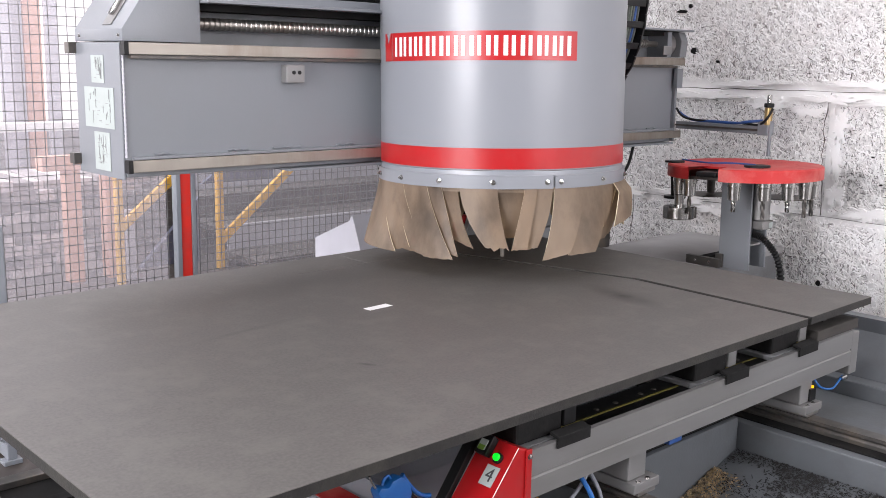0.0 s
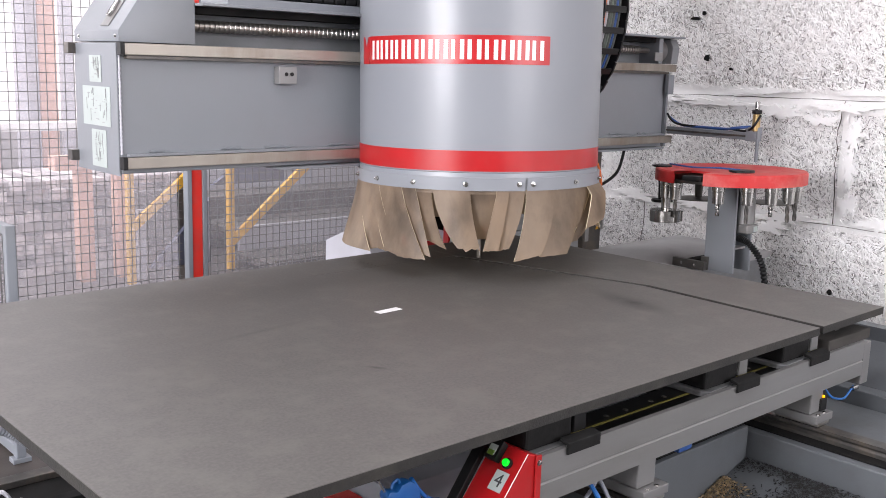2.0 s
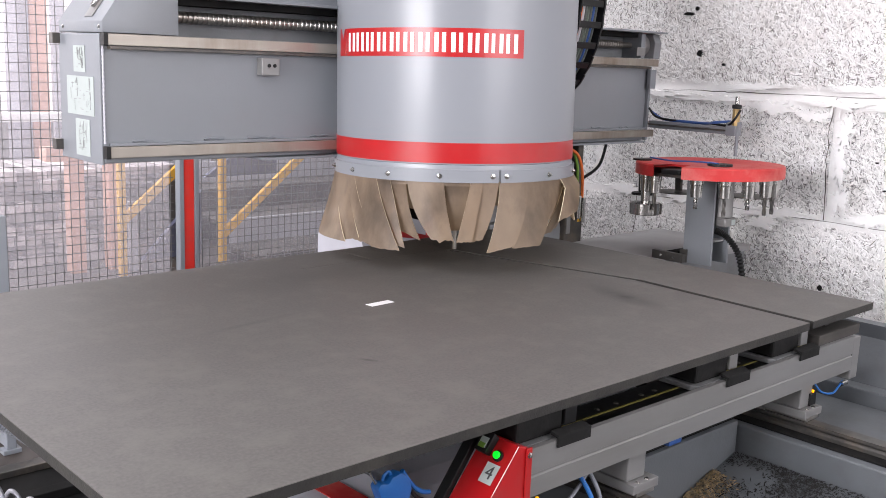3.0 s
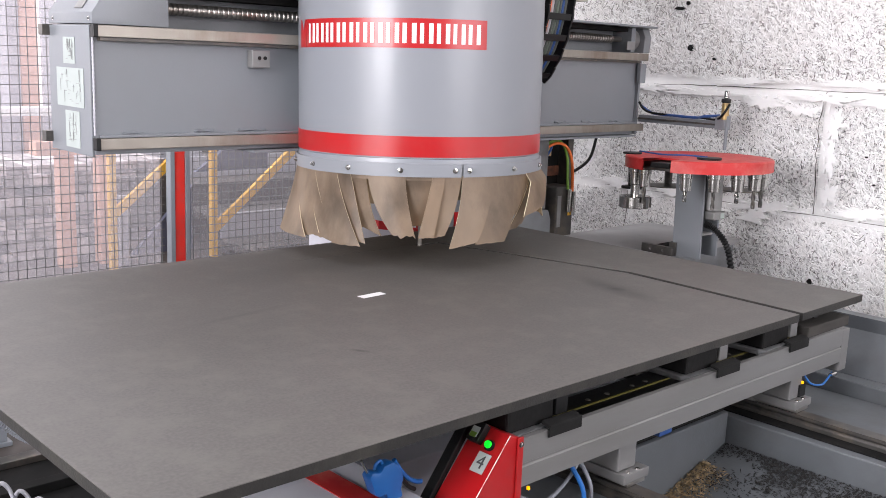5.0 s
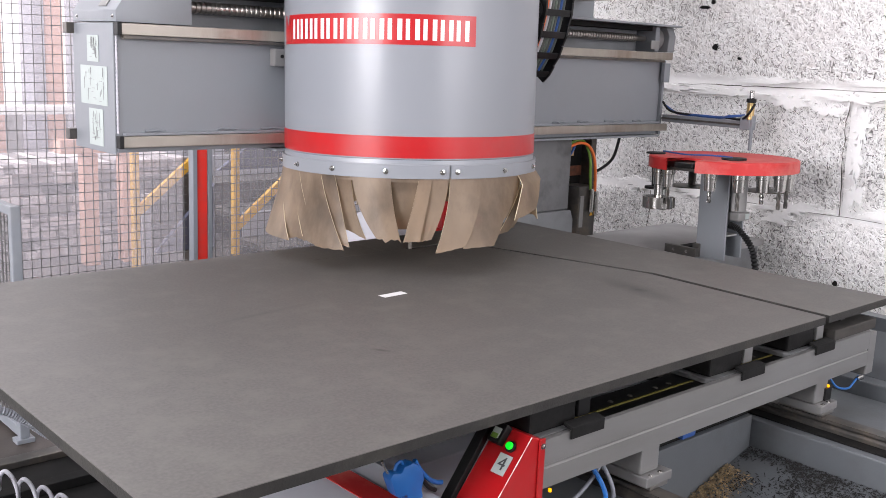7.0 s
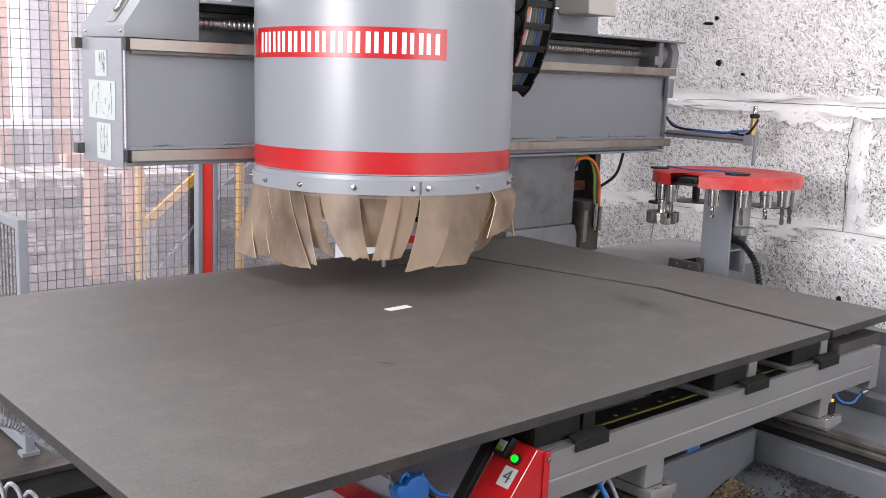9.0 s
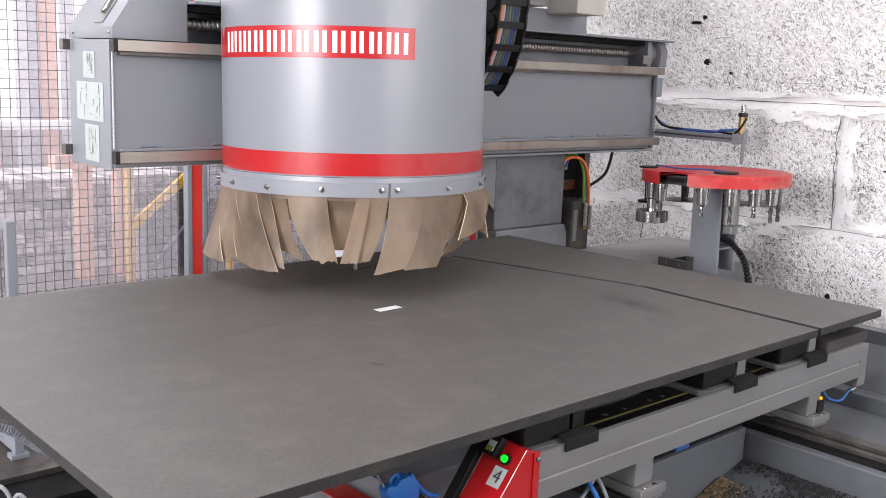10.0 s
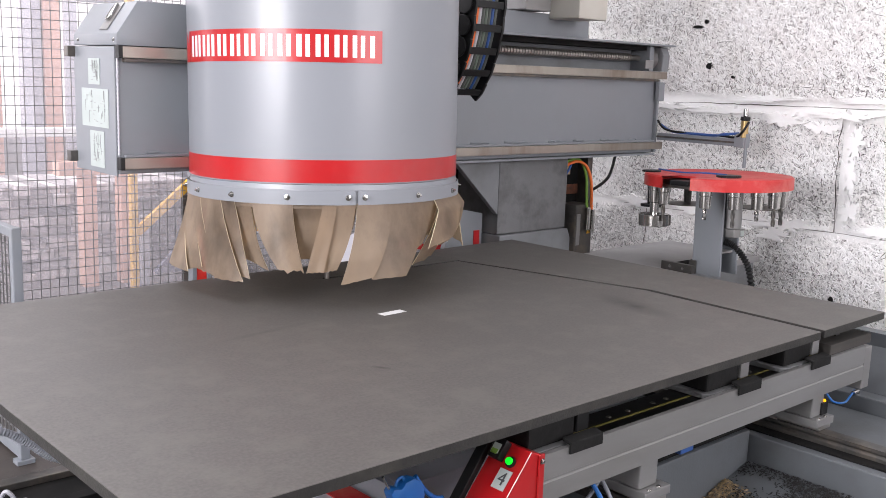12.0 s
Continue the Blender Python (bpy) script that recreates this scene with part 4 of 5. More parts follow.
# ---- the gantry ----
gantry = thing("gantry_arm", "grey painted box-section gantry arm with steel guide rails", "gantry", (3.5, 3.4, 0.6))
GX0, GX1, GY = 1.395, 4.40, BEAM_Y + 0.028
put("box_beam", box(GX0 + 0.004, GX1, GY, GY + 0.33, 1.325, 1.755, 0.004), GREY, gantry)
for z0, z1 in ((1.716, 1.754), (1.343, 1.381)):
    put("front_rail", box(GX0 + 0.012, GX1 + 0.06, BEAM_Y, GY - 0.001, z0, z1, 0.002), RAIL, gantry, "rust-stained steel guide rail")
    put("rail_cap", box(GX0 - 0.004, GX0 + 0.011, BEAM_Y - 0.006, GY - 0.002, z0 - 0.002, z1 + 0.002, 0.002), BLACK, gantry, "black rail end cap")
    put("rear_rail", box(GX0 - 0.03, GX1, GY + 0.332, GY + 0.37, z0, z1, 0.002), DARK_STEEL, gantry)
wr = random.Random(3)
for z in (1.397, 1.708):
    x = GX0 + 0.1
    while x < GX1 - 0.1:
        w = wr.uniform(0.05, 0.16)
        bm = tube([(x + w * k / 5, GY - 0.001, z + wr.uniform(-0.003, 0.003)) for k in range(6)], 0.0048, 6)
        put("weld_bead", bm, GREY if z < 1.5 else DARK_STEEL, gantry, smooth=60)
        x += w + wr.uniform(0.08, 0.22)
bm = tube([(GX0 + 0.004, GY - 0.001, 1.39 + 0.325 * k / 30 ) for k in range(31)], lambda t: 0.0038 + 0.0005 * math.sin(t * 140), 6)
put("weld_bead", bm, PALE, gantry, smooth=60)
put("ledge_strip", box(GX0 + 0.02, GX1, BEAM_Y + 0.006, GY - 0.002, 1.3825, 1.392, 0.002), GREY, gantry)
# dark strip drawn in for the shade under the top rail
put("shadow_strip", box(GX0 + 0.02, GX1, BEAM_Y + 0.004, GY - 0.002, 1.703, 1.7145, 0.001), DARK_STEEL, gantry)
# end cover with its sloping lid and latch
put("end_cover", prism([(GX0, 1.757), (GX0, 1.795), (GX0 + 0.075, 1.905), (1.668, 1.905), (1.668, 1.757)], "y", GY - 0.012, GY + 0.35, 0.003), GREY, gantry, smooth=30)
put("end_plate", box(GX0 - 0.004, GX0 + 0.003, GY + 0.004, GY + 0.345, 1.318, 1.752, 0.002), GREY, gantry)
u = Vector((0.075, 0, 0.11)).normalized()
nrm = Vector((-0.11, 0, 0.075)).normalized()


def lid_part(name, bm, material, s, y, lift, lab=""):
    p = Vector((GX0, GY + y, 1.795)) + u * s + nrm * lift
    m = Matrix(((u.x, 0, nrm.x, p.x), (0, 1, 0, p.y), (u.z, 0, nrm.z, p.z), (0, 0, 0, 1)))
    bmesh.ops.transform(bm, matrix=m, verts=bm.verts)
    return put(name, bm, material, gantry, lab, 40)


lid_part("latch_plate", box(-0.06, 0.055, -0.032, 0.032, 0, 0.003, 0.001), ALU, 0.075, 0.11, 0.001, "grey latch plate")
lid_part("latch", prism([(-0.022, -0.012), (0.0, -0.017), (0.035, -0.010), (0.05, 0.0), (0.035, 0.010), (0.0, 0.017), (-0.022, 0.012)], "z", 0.003, 0.014, 0.003), BRIGHT, 0.072, 0.11, 0.001, "bright metal toggle latch")
for y in (0.012, 0.31):
    put_bolt(gantry, (GX0 - 0.0, GY + y, 1.775), "x", 0.005, 0.004)
# paper notices on the end plate
for y0, y1, z0, z1 in ((3.319, 3.414, 1.623, 1.712), (3.253, 3.476, 1.477, 1.609), (3.294, 3.411, 1.337, 1.463)):
    bm = box(GX0 - 0.0062, GX0 - 0.0045, y0, y1, z0, z1)
    sheet = put("paper_notice", bm, PAPER, gantry, "white paper notice with faded technical sketches")
    k = 0
    for i in range(30):
        a = wr.uniform(y0 + 0.012, y1 - 0.03)
        b = wr.uniform(z0 + 0.01, z1 - 0.02)
        if i % 2:
            bb = box(GX0 - 0.0074, GX0 - 0.0066, a, a + wr.uniform(0.006, 0.024), b, b + 0.0014)
        else:
            bb = box(GX0 - 0.0074, GX0 - 0.0066, a, a + 0.0013, b, min(z1 - 0.006, b + wr.uniform(0.01, 0.05)))
        part("print_bar", bb, INK_GREY, sheet)
# limit-switch block on the beam
put("switch_block", box(1.989, 2.066, GY - 0.035, GY + 0.001, 1.628, 1.691, 0.003), ALU, gantry, "small pale metal switch block")
for dx in (0.030, 0.054):
    put("socket_hole", rod(0.007, 0, 0.003, at=(1.989 + dx, GY - 0.038, 1.664), axis="y", seg=12), BLACK, gantry)
# ball screw under its roof plate
put("roof_plate", box(1.670, GX1 + 0.075, BEAM_Y - 0.035, GY + 0.30, 1.886, 1.896, 0.002), GREY, gantry)
put("back_channel", box(1.670, GX1 - 0.02, GY + 0.10, GY + 0.13, 1.756, 1.884), GREY_DUSTY, gantry)
put("roof_under_strip", box(1.672, GX1 - 0.09, GY + 0.0, GY + 0.095, 1.862, 1.8855), VOID, gantry, "black strip under the roof plate")
bm = bmesh.new()
prof = []
h = 1.670
while h < 4.22:
    prof += [(0.0205, h), (0.0205, h + 0.010), (0.0165, h + 0.013), (0.0165, h + 0.017)]
    h += 0.020
put("ball_screw", lathe(prof, 16, at=(0, GY + 0.05, 1.822), axis="x", bm=bm), STEEL, gantry, "threaded steel ball screw", 40)
put("screw_shaft", rod(0.014, 4.20, 4.36, at=(0, GY + 0.05, 1.822), axis="x"), STEEL, gantry)
put("bearing_block", box(4.30, 4.335, BEAM_Y + 0.004, GY + 0.12, 1.757, 1.884, 0.003), GREY, gantry)
put("bearing_foot", box(4.255, 4.325, BEAM_Y - 0.006, BEAM_Y + 0.002, 1.768, 1.812, 0.003), ALU, gantry)
put("belt_wheel", rod(0.058, 0.0, 0.05, at=(4.352, GY + 0.05, 1.822), axis="x", seg=28, chamfer=0.004), ALU, gantry, smooth=40)
put("wheel_guard", prism([(GY - 0.03, 1.757), (GY - 0.036, 1.84), (GY - 0.015, 1.884), (GY + 0.13, 1.884), (GY + 0.13, 1.757)], "x", 4.403, 4.462, 0.004), GREY_DUSTY, gantry)
put("end_flange", box(GX1 + 0.002, GX1 + 0.02, BEAM_Y + 0.012, GY + 0.33, 1.325, 1.714, 0.002), GREY, gantry)
put("end_bracket", box(GX1 - 0.02, GX1 + 0.03, BEAM_Y - 0.012, BEAM_Y + 0.010, 1.60, 1.70, 0.003), GREY, gantry)
put("bottom_plate", box(GX0 + 0.6, GX1 - 0.02, BEAM_Y - 0.012, GY + 0.30, 1.314, 1.323, 0.002), GREY, gantry)
# cable chain lying on the arm
for i in range(15):
    x = 1.86 + i * 0.052
    put("chain_link", box(x, x + 0.047, GY + 0.02, GY + 0.16, 1.93, 1.985, 0.008), BLACK, gantry)
put("chain_tray", box(1.80, 2.70, GY + 0.0, GY + 0.19, 1.898, 1.926, 0.002), GREY, gantry)
# control housing on top of the arm's far end
put("top_housing", box(2.72, 3.82, GY + 0.0, GY + 0.25, 1.898, 2.0, 0.004), GREY, gantry)
put("control_box", box(3.52, 3.72, GY - 0.19, GY - 0.004, 1.975, 2.42, 0.006), BEIGE, gantry, "beige-white electrical control box")
put("terminal_box", box(3.30, 3.47, GY - 0.06, GY + 0.1, 2.004, 2.3, 0.004), ALU, gantry)
put("warning_sign", prism([(3.41, 2.08), (3.45, 2.08), (3.43, 2.115)], "y", GY - 0.064, GY - 0.0605), YELLOW, gantry, "yellow warning triangle")
for i in range(4):
    put("cable", tube([(3.50 + 0.02 * i, GY - 0.01, 2.30), (3.51 + 0.025 * i, GY - 0.05, 2.12), (3.58 + 0.012 * i, GY - 0.03, 2.03 + 0.01 * i), (3.695, GY - 0.01, 2.05 + 0.03 * i)], 0.005), [CABLE_BLUE, ORANGE, CABLE_GREY, SALMON][i], gantry)
# supporting leg
put("leg", box(3.26, 3.745, GY + 0.02, GY + 0.34, 0.96, 1.312, 0.005), LEG_PAINT, gantry, "soot-stained grey gantry leg")
put("leg_foot", prism([(3.26, 0.957), (3.745, 0.957), (3.86, 0.70), (3.24, 0.70)], "y", GY + 0.0, GY + 0.36, 0.005), GREY_DUSTY, gantry, "dusty grey gantry leg")
put("gusset", prism([(2.98, 1.312), (3.258, 1.312), (3.258, 1.055)], "y", GY + 0.02, GY + 0.05, 0.003), GREY_DUSTY, gantry)
# black plate makes the space behind the gusset dark by colour
put("gusset_shade", prism([(2.90, 1.312), (3.258, 1.312), (3.258, 0.90), (2.9, 1.0)], "y", GY + 0.30, GY + 0.34, 0.003), VOID, gantry, "black plate for the shade behind the gusset")
put("skirt", prism([(2.945, 0.76), (3.012, 0.936), (3.07, 1.072), (3.10, 1.082), (3.2375, 1.055), (3.2375, 0.76)], "y", GY + 0.10, GY + 0.13, 0.003), GREY, gantry)
put("red_marker", box(3.180, 3.217, GY + 0.095, GY + 0.099, 0.905, 0.976, 0.001), RED, gantry, "small red marker")
put("red_guard", box(3.004, 3.072, GY + 0.134, GY + 0.17, 0.80, 1.036, 0.004), RED, gantry, "red guard piece beside the leg")
put("red_edge", prism([(2.75, 0.968), (3.002, 0.906), (3.002, 0.886), (2.75, 0.928)], "y", GY + 0.134, GY + 0.16, 0.002), RED, gantry, "sloping red guard edge")
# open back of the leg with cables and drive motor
# black sheet stands for the shade inside the cable recess
put("recess_shade_sheet", box(3.75, 3.92, GY + 0.10, GY + 0.14, 0.86, 1.30, 0.003), VOID, gantry)
put("recess_edge", box(3.922, 3.965, GY + 0.04, GY + 0.15, 0.98, 1.312, 0.008), DARK_STEEL, gantry)
put("rust_patch", box(3.79, 3.918, GY + 0.094, GY + 0.099, 1.115, 1.165, 0.001), RUSTY, gantry, "rust-stained plate")
put("drive_motor", box(3.765, 3.90, GY - 0.03, GY + 0.098, 0.80, 1.075, 0.008), DARK_STEEL, gantry, "dark drive motor")
put("motor_plate", box(3.772, 3.80, GY - 0.036, GY - 0.031, 0.87, 1.03, 0.002), ALU, gantry)
put("warning_sign", prism([(3.856, 0.925), (3.876, 0.925), (3.866, 0.95)], "y", GY - 0.034, GY - 0.0305), YELLOW, gantry, "small yellow warning mark")
put("cable", tube([(3.73, GY + 0.06, 1.27), (3.80, GY + 0.03, 1.302), (3.85, GY + 0.02, 1.285), (3.87, GY + 0.0, 1.21), (3.855, GY - 0.02, 1.12), (3.846, GY - 0.035, 1.06)], 0.007), GREEN, gantry, "green cable")
put("cable", tube([(3.73, GY + 0.05, 1.255), (3.80, GY + 0.02, 1.290), (3.86, GY + 0.0, 1.270), (3.885, GY - 0.02, 1.19), (3.882, GY - 0.035, 1.04)], 0.0075), ORANGE, gantry, "orange cable")
put("cable", tube([(3.74, GY + 0.06, 1.18), (3.79, GY + 0.05, 1.25), (3.82, GY + 0.06, 1.29)], 0.006), CABLE_BLUE, gantry)
for x, z0, z1 in ((3.846, 0.945, 1.062), (3.882, 0.925, 1.05)):
    put("connector", rod(0.012, z0, z1, at=(x, GY - 0.045, 0), chamfer=0.003), BRIGHT, gantry, "bright metal plug")
put("brass_fitting", box(3.80, 3.825, GY + 0.07, GY + 0.098, 1.22, 1.275, 0.004), mat("brass", (0.55, 0.40, 0.18), 0.35, metal=0.9), gantry)
put("black_hose", tube([(4.16, GY + 0.05, 1.315), (4.10, GY + 0.04, 1.20), (4.0, GY + 0.05, 1.14), (3.95, GY + 0.08, 1.12)], 0.008), BLACK, gantry)
# deck that travels with the leg
deck = put("deck", box(3.20, 4.62, 2.62, 3.196, 0.79, 0.822, 0.004), DECK_PAINT, gantry, "dusty pale deck plate")
put("deck_rail", box(3.86, 3.885, 2.53, 2.70, 0.8225, 0.862, 0.002), DARK_STEEL, gantry, "dark bolted steel rail")
# the deck's dark slot, its shade laid on as a black strip
put("deck_slot_strip", box(3.885, 4.16, 2.665, 2.712, 0.8225, 0.838, 0.002), VOID, gantry, "black strip for the shaded deck slot")
for y in (2.58, 2.65):
    put_bolt(gantry, (3.86, y, 0.842), "x", 0.005, 0.004)
put("deck_skirt", box(3.22, 4.60, 2.64, 3.19, 0.58, 0.788, 0.004), GREY_DUSTY, gantry)

# ---- tool changer ----
tc = thing("tool_changer", "red disc tool magazine on a grey column carrying milling tools", "tool changer", (3.98, 2.52, 0.82))
DX, DY, DR, DZ = 3.985, 2.497, 0.336, 1.225
gap0, gap1 = 166.0, 192.0
put("disc_top", lathe([(0.0001, DZ + 0.062), (DR - 0.11, DZ + 0.062), (DR - 0.11, DZ + 0.052), (0.0001, DZ + 0.052)], 64, at=(DX, DY, 0)), RED_DUSTY, tc, "dusty red disc top", 35)
disc = put("disc_cover", lathe([(DR - 0.109, DZ + 0.062), (DR - 0.006, DZ + 0.062), (DR, DZ + 0.056), (DR, DZ + 0.008), (DR - 0.006, DZ + 0.008), (DR - 0.006, DZ + 0.050), (DR - 0.109, DZ + 0.052), (DR - 0.109, DZ + 0.062)],
                               72, start=gap1 - 360, end=gap0, at=(DX, DY, 0)), RED_DUSTY, tc, "dusty red disc cover with a cut-out", 35)
put("disc_plate", lathe([(0.0001, DZ + 0.008), (DR - 0.05, DZ + 0.008), (DR - 0.05, DZ + 0.02), (0.0001, DZ + 0.02)], 48, at=(DX, DY, 0)), DARK_STEEL, tc)
ga = radians((gap0 + gap1) / 2)
put("gripper", box(DX + (DR - 0.08) * math.cos(ga) - 0.05, DX + (DR - 0.08) * math.cos(ga) + 0.05, DY + (DR - 0.08) * math.sin(ga) - 0.05, DY + (DR - 0.08) * math.sin(ga) + 0.05, DZ + 0.021, DZ + 0.045, 0.008), BLACK, tc)
put("column", box(DX - 0.085, DX - 0.073, DY - 0.093, DY + 0.057, 0.822, DZ + 0.006, 0.002), GREY, tc)
put("column_web", box(DX - 0.072, DX + 0.049, DY + 0.042, DY + 0.054, 0.822, DZ + 0.006, 0.002), GREY, tc)
put("column_back", box(DX + 0.050, DX + 0.062, DY - 0.093, DY + 0.057, 0.822, DZ + 0.006, 0.002), GREY, tc)
put("cross_plate", box(DX - 0.072, DX + 0.049, DY - 0.07, DY + 0.04, 0.925, 0.933), DECK_PAINT, tc)
put("hub_motor", rod(0.044, 1.045, DZ + 0.006, at=(DX - 0.005, DY - 0.090, 0), chamfer=0.003), ALU, tc, smooth=40)
put("motor_foot", box(DX - 0.05, DX + 0.042, DY - 0.134, DY - 0.042, 1.005, 1.044, 0.006), ALU, tc, "bright machined motor foot")
put("rating_plate", box(DX + 0.0, DX + 0.03, DY - 0.1365, DY - 0.1345, 1.012, 1.036), PAPER, tc, "small pale rating plate")
put("bracket", box(DX - 0.10, DX - 0.087, DY + 0.03, DY + 0.066, 0.822, 0.885, 0.003), DARK_STEEL, tc, "rust-stained mounting bracket")
put("black_conduit", ribbed([(DX - 0.05, DY - 0.09, 0.985), (DX - 0.045, DY - 0.14, 0.965), (DX - 0.01, DY - 0.19, 0.88), (DX + 0.02, DY - 0.205, 0.74)], 0.014, 0.003, 26), BLACK, tc, "black corrugated conduit", 60)
put("hub_cap", rod(0.055, DZ + 0.062, DZ + 0.072, at=(DX - 0.12, DY - 0.13, 0), seg=28, chamfer=0.002), BLACK, tc, smooth=40)
put("hub_cap", rod(0.045, DZ + 0.062, DZ + 0.070, at=(DX - 0.16, DY + 0.26, 0), seg=28, chamfer=0.002), BLACK, tc, smooth=40)
put("air_hose", tube([(DX - 0.13, DY + 0.24, DZ + 0.075), (DX - 0.15, DY + 0.1, DZ + 0.070), (DX - 0.13, DY - 0.02, DZ + 0.074), (DX - 0.12, DY - 0.12, DZ + 0.072)], 0.004), CABLE_BLUE, tc, "dark blue air hose")


def tool(ang, kind, label):
    a = radians(ang)
    x, y = DX + (DR - 0.035) * math.cos(a), DY + (DR - 0.035) * math.sin(a)
    z = DZ + 0.008
    t = put("tool_holder", lathe([(0.0001, z), (0.030, z), (0.030, z - 0.02), (0.027, z - 0.022), (0.025, z - 0.075), (0.016, z - 0.078), (0.0001, z - 0.078)] if kind not in ("saw", "arbor") else
                                 [(0.0001, z), (0.024, z), (0.020, z - 0.03), (0.018, z - 0.11), (0.0001, z - 0.11)], 20, at=(x, y, 0)), {"saw": DARK_STEEL, "arbor": BLACK}.get(kind, BRIGHT), tc, label, 40)
    if kind == "saw":
        part("blade", lathe([(0.0001, z - 0.118), (0.115, z - 0.118), (0.115, z - 0.114), (0.03, z - 0.108), (0.0001, z - 0.108)], 36, at=(x, y, 0)), DARK_STEEL, t, "thin saw blade", 30)
    elif kind == "arbor":
        part("flange", rod(0.05, z - 0.112, z - 0.10, at=(x, y, 0), seg=28, chamfer=0.002), BLACK, t, "black clamping flange", 30)
    elif kind == "head":
        part("shank", rod(0.021, z - 0.13, z - 0.078, at=(x, y, 0)), BRIGHT, t)
        part("cutter_head", rod(0.070, z - 0.185, z - 0.13, at=(x, y, 0), seg=36, chamfer=0.003), BRIGHT, t, "round bright cutter head", 30)
        for k in range(4):
            b = a + math.pi + k * 0.8 - 1.2
            part("insert", box(x + 0.069 * math.cos(b) - 0.006, x + 0.069 * math.cos(b) + 0.006, y + 0.069 * math.sin(b) - 0.006, y + 0.069 * math.sin(b) + 0.006, z - 0.182, z - 0.134, 0.001), DARK_STEEL, t)
    else:
        ln = 0.05 if kind == "short" else 0.08
        bm = bmesh.new()
        for k in range(2):
            tube([(x + 0.0035 * math.cos(j * 0.9 + k * math.pi), y + 0.0035 * math.sin(j * 0.9 + k * math.pi), z - 0.076 - ln * j / 7) for j in range(8)], 0.0065, 6, bm=bm)
        part("cutter", bm, BRIGHT if kind == "short" else DARK_STEEL, t, "spiral milling cutter", 50)


for ang, kind in ((146, "head"), (162, "long"), (60, "saw"), (203, "short"), (226, "long"), (350, "saw"), (247, "short"), (267, "long"), (281, "long"), (318, "short"), (118, "arbor")):
    tool(ang, kind, {"head": "tool holder with a round cutter head", "saw": "black arbor with a thin saw blade", "arbor": "black flanged saw arbor"}.get(kind, "steel collet holder with a milling cutter"))

# ---- probe arm on the end of the gantry ----
pa = thing("probe_arm", "grey profile arm with a brass pneumatic probe cylinder", "probe arm", (4.43, 3.0, 1.36))
put("profile_rail", box(4.40, 4.44, 2.66, 3.165, 1.394, 1.432, 0.003), GREY, pa)
put("rail_groove", box(4.396, 4.3995, 2.69, 3.165, 1.409, 1.418), DARK_STEEL, pa)
put("end_block", box(4.39, 4.45, 2.635, 2.69, 1.39, 1.46, 0.004), GREY, pa)
put("cylinder", rod(0.019, 1.44, 1.525, at=(4.405, 2.645, 0), chamfer=0.003), mat("brass_cylinder", (0.50, 0.36, 0.17), 0.3, metal=0.9), pa, "brass-coloured cylinder", 40)
put("cylinder_cap", rod(0.024, 1.525, 1.545, at=(4.405, 2.645, 0), chamfer=0.003), BLACK, pa, "", 40)
put("cylinder_cap", rod(0.012, 1.545, 1.585, at=(4.405, 2.645, 0), chamfer=0.003), BRIGHT, pa, "", 40)
put("probe_blade", box(4.395, 4.415, 2.625, 2.635, 1.29, 1.46, 0.002), GREY, pa)
put("air_hose", tube([(4.40, 3.15, 1.48), (4.41, 3.08, 1.445), (4.42, 2.95, 1.440), (4.42, 2.82, 1.440), (4.38, 2.75, 1.45), (4.40, 2.67, 1.46)], 0.007), CABLE_BLUE, pa)
put("air_hose", tube([(4.39, 3.16, 1.50), (4.40, 3.10, 1.45), (4.43, 2.9, 1.440), (4.43, 2.79, 1.440), (4.40, 2.69, 1.44), (4.38, 2.64, 1.47), (4.40, 2.62, 1.52)], 0.006), BLACK, pa)

# ---- milling head with its dust hood ----
HX, HY, HR = 2.03, 2.885, 0.4725
LEAN = -1.377    # the head's axis against the hall's upright, degrees
head = thing("milling_head", "grey cylindrical milling head hood with yellowed plastic flaps", "milling head", (HX, HY, ZB))
put("hood", lathe([(HR, 1.335), (HR, 2.75), (HR - 0.003, 2.753), (HR - 0.006, 2.75), (HR - 0.006, 1.335)], 96, at=(HX, HY, 0)), HOOD, head, "glossy grey cylindrical dust hood", 40)
put("hood_lid", rod(HR - 0.008, 2.70, 2.72, at=(HX, HY, 0), seg=64), HOOD, head)
put("lower_collar", lathe([(HR, 1.333), (HR + 0.004, 1.30), (HR + 0.004, 1.262), (HR - 0.004, 1.262), (HR - 0.006, 1.333)], 96, at=(HX, HY, 0)), HOOD, head, "", 40)
put("red_band", lathe([(HR + 0.0002, 1.339), (HR + 0.0015, 1.3395), (HR + 0.0015, 1.4115), (HR + 0.0002, 1.412)], 96, at=(HX, HY, 0)), RED, head, "red band", 40)
put("clamp_ring", lathe([(HR + 0.005, 1.270), (HR + 0.0095, 1.271), (HR + 0.0095, 1.317), (HR + 0.005, 1.318), (HR + 0.005, 1.270)], 96, start=-112.6, end=246.4, at=(HX, HY, 0)), HOOD, head, "grey sheet-metal clamping ring", 40)
BOLTS = (-116.3, -109.9, -139.3, -163.0, 175.0, 152, 130, 108, 85, 60, 35, 10, -15, -35, -60, -86)
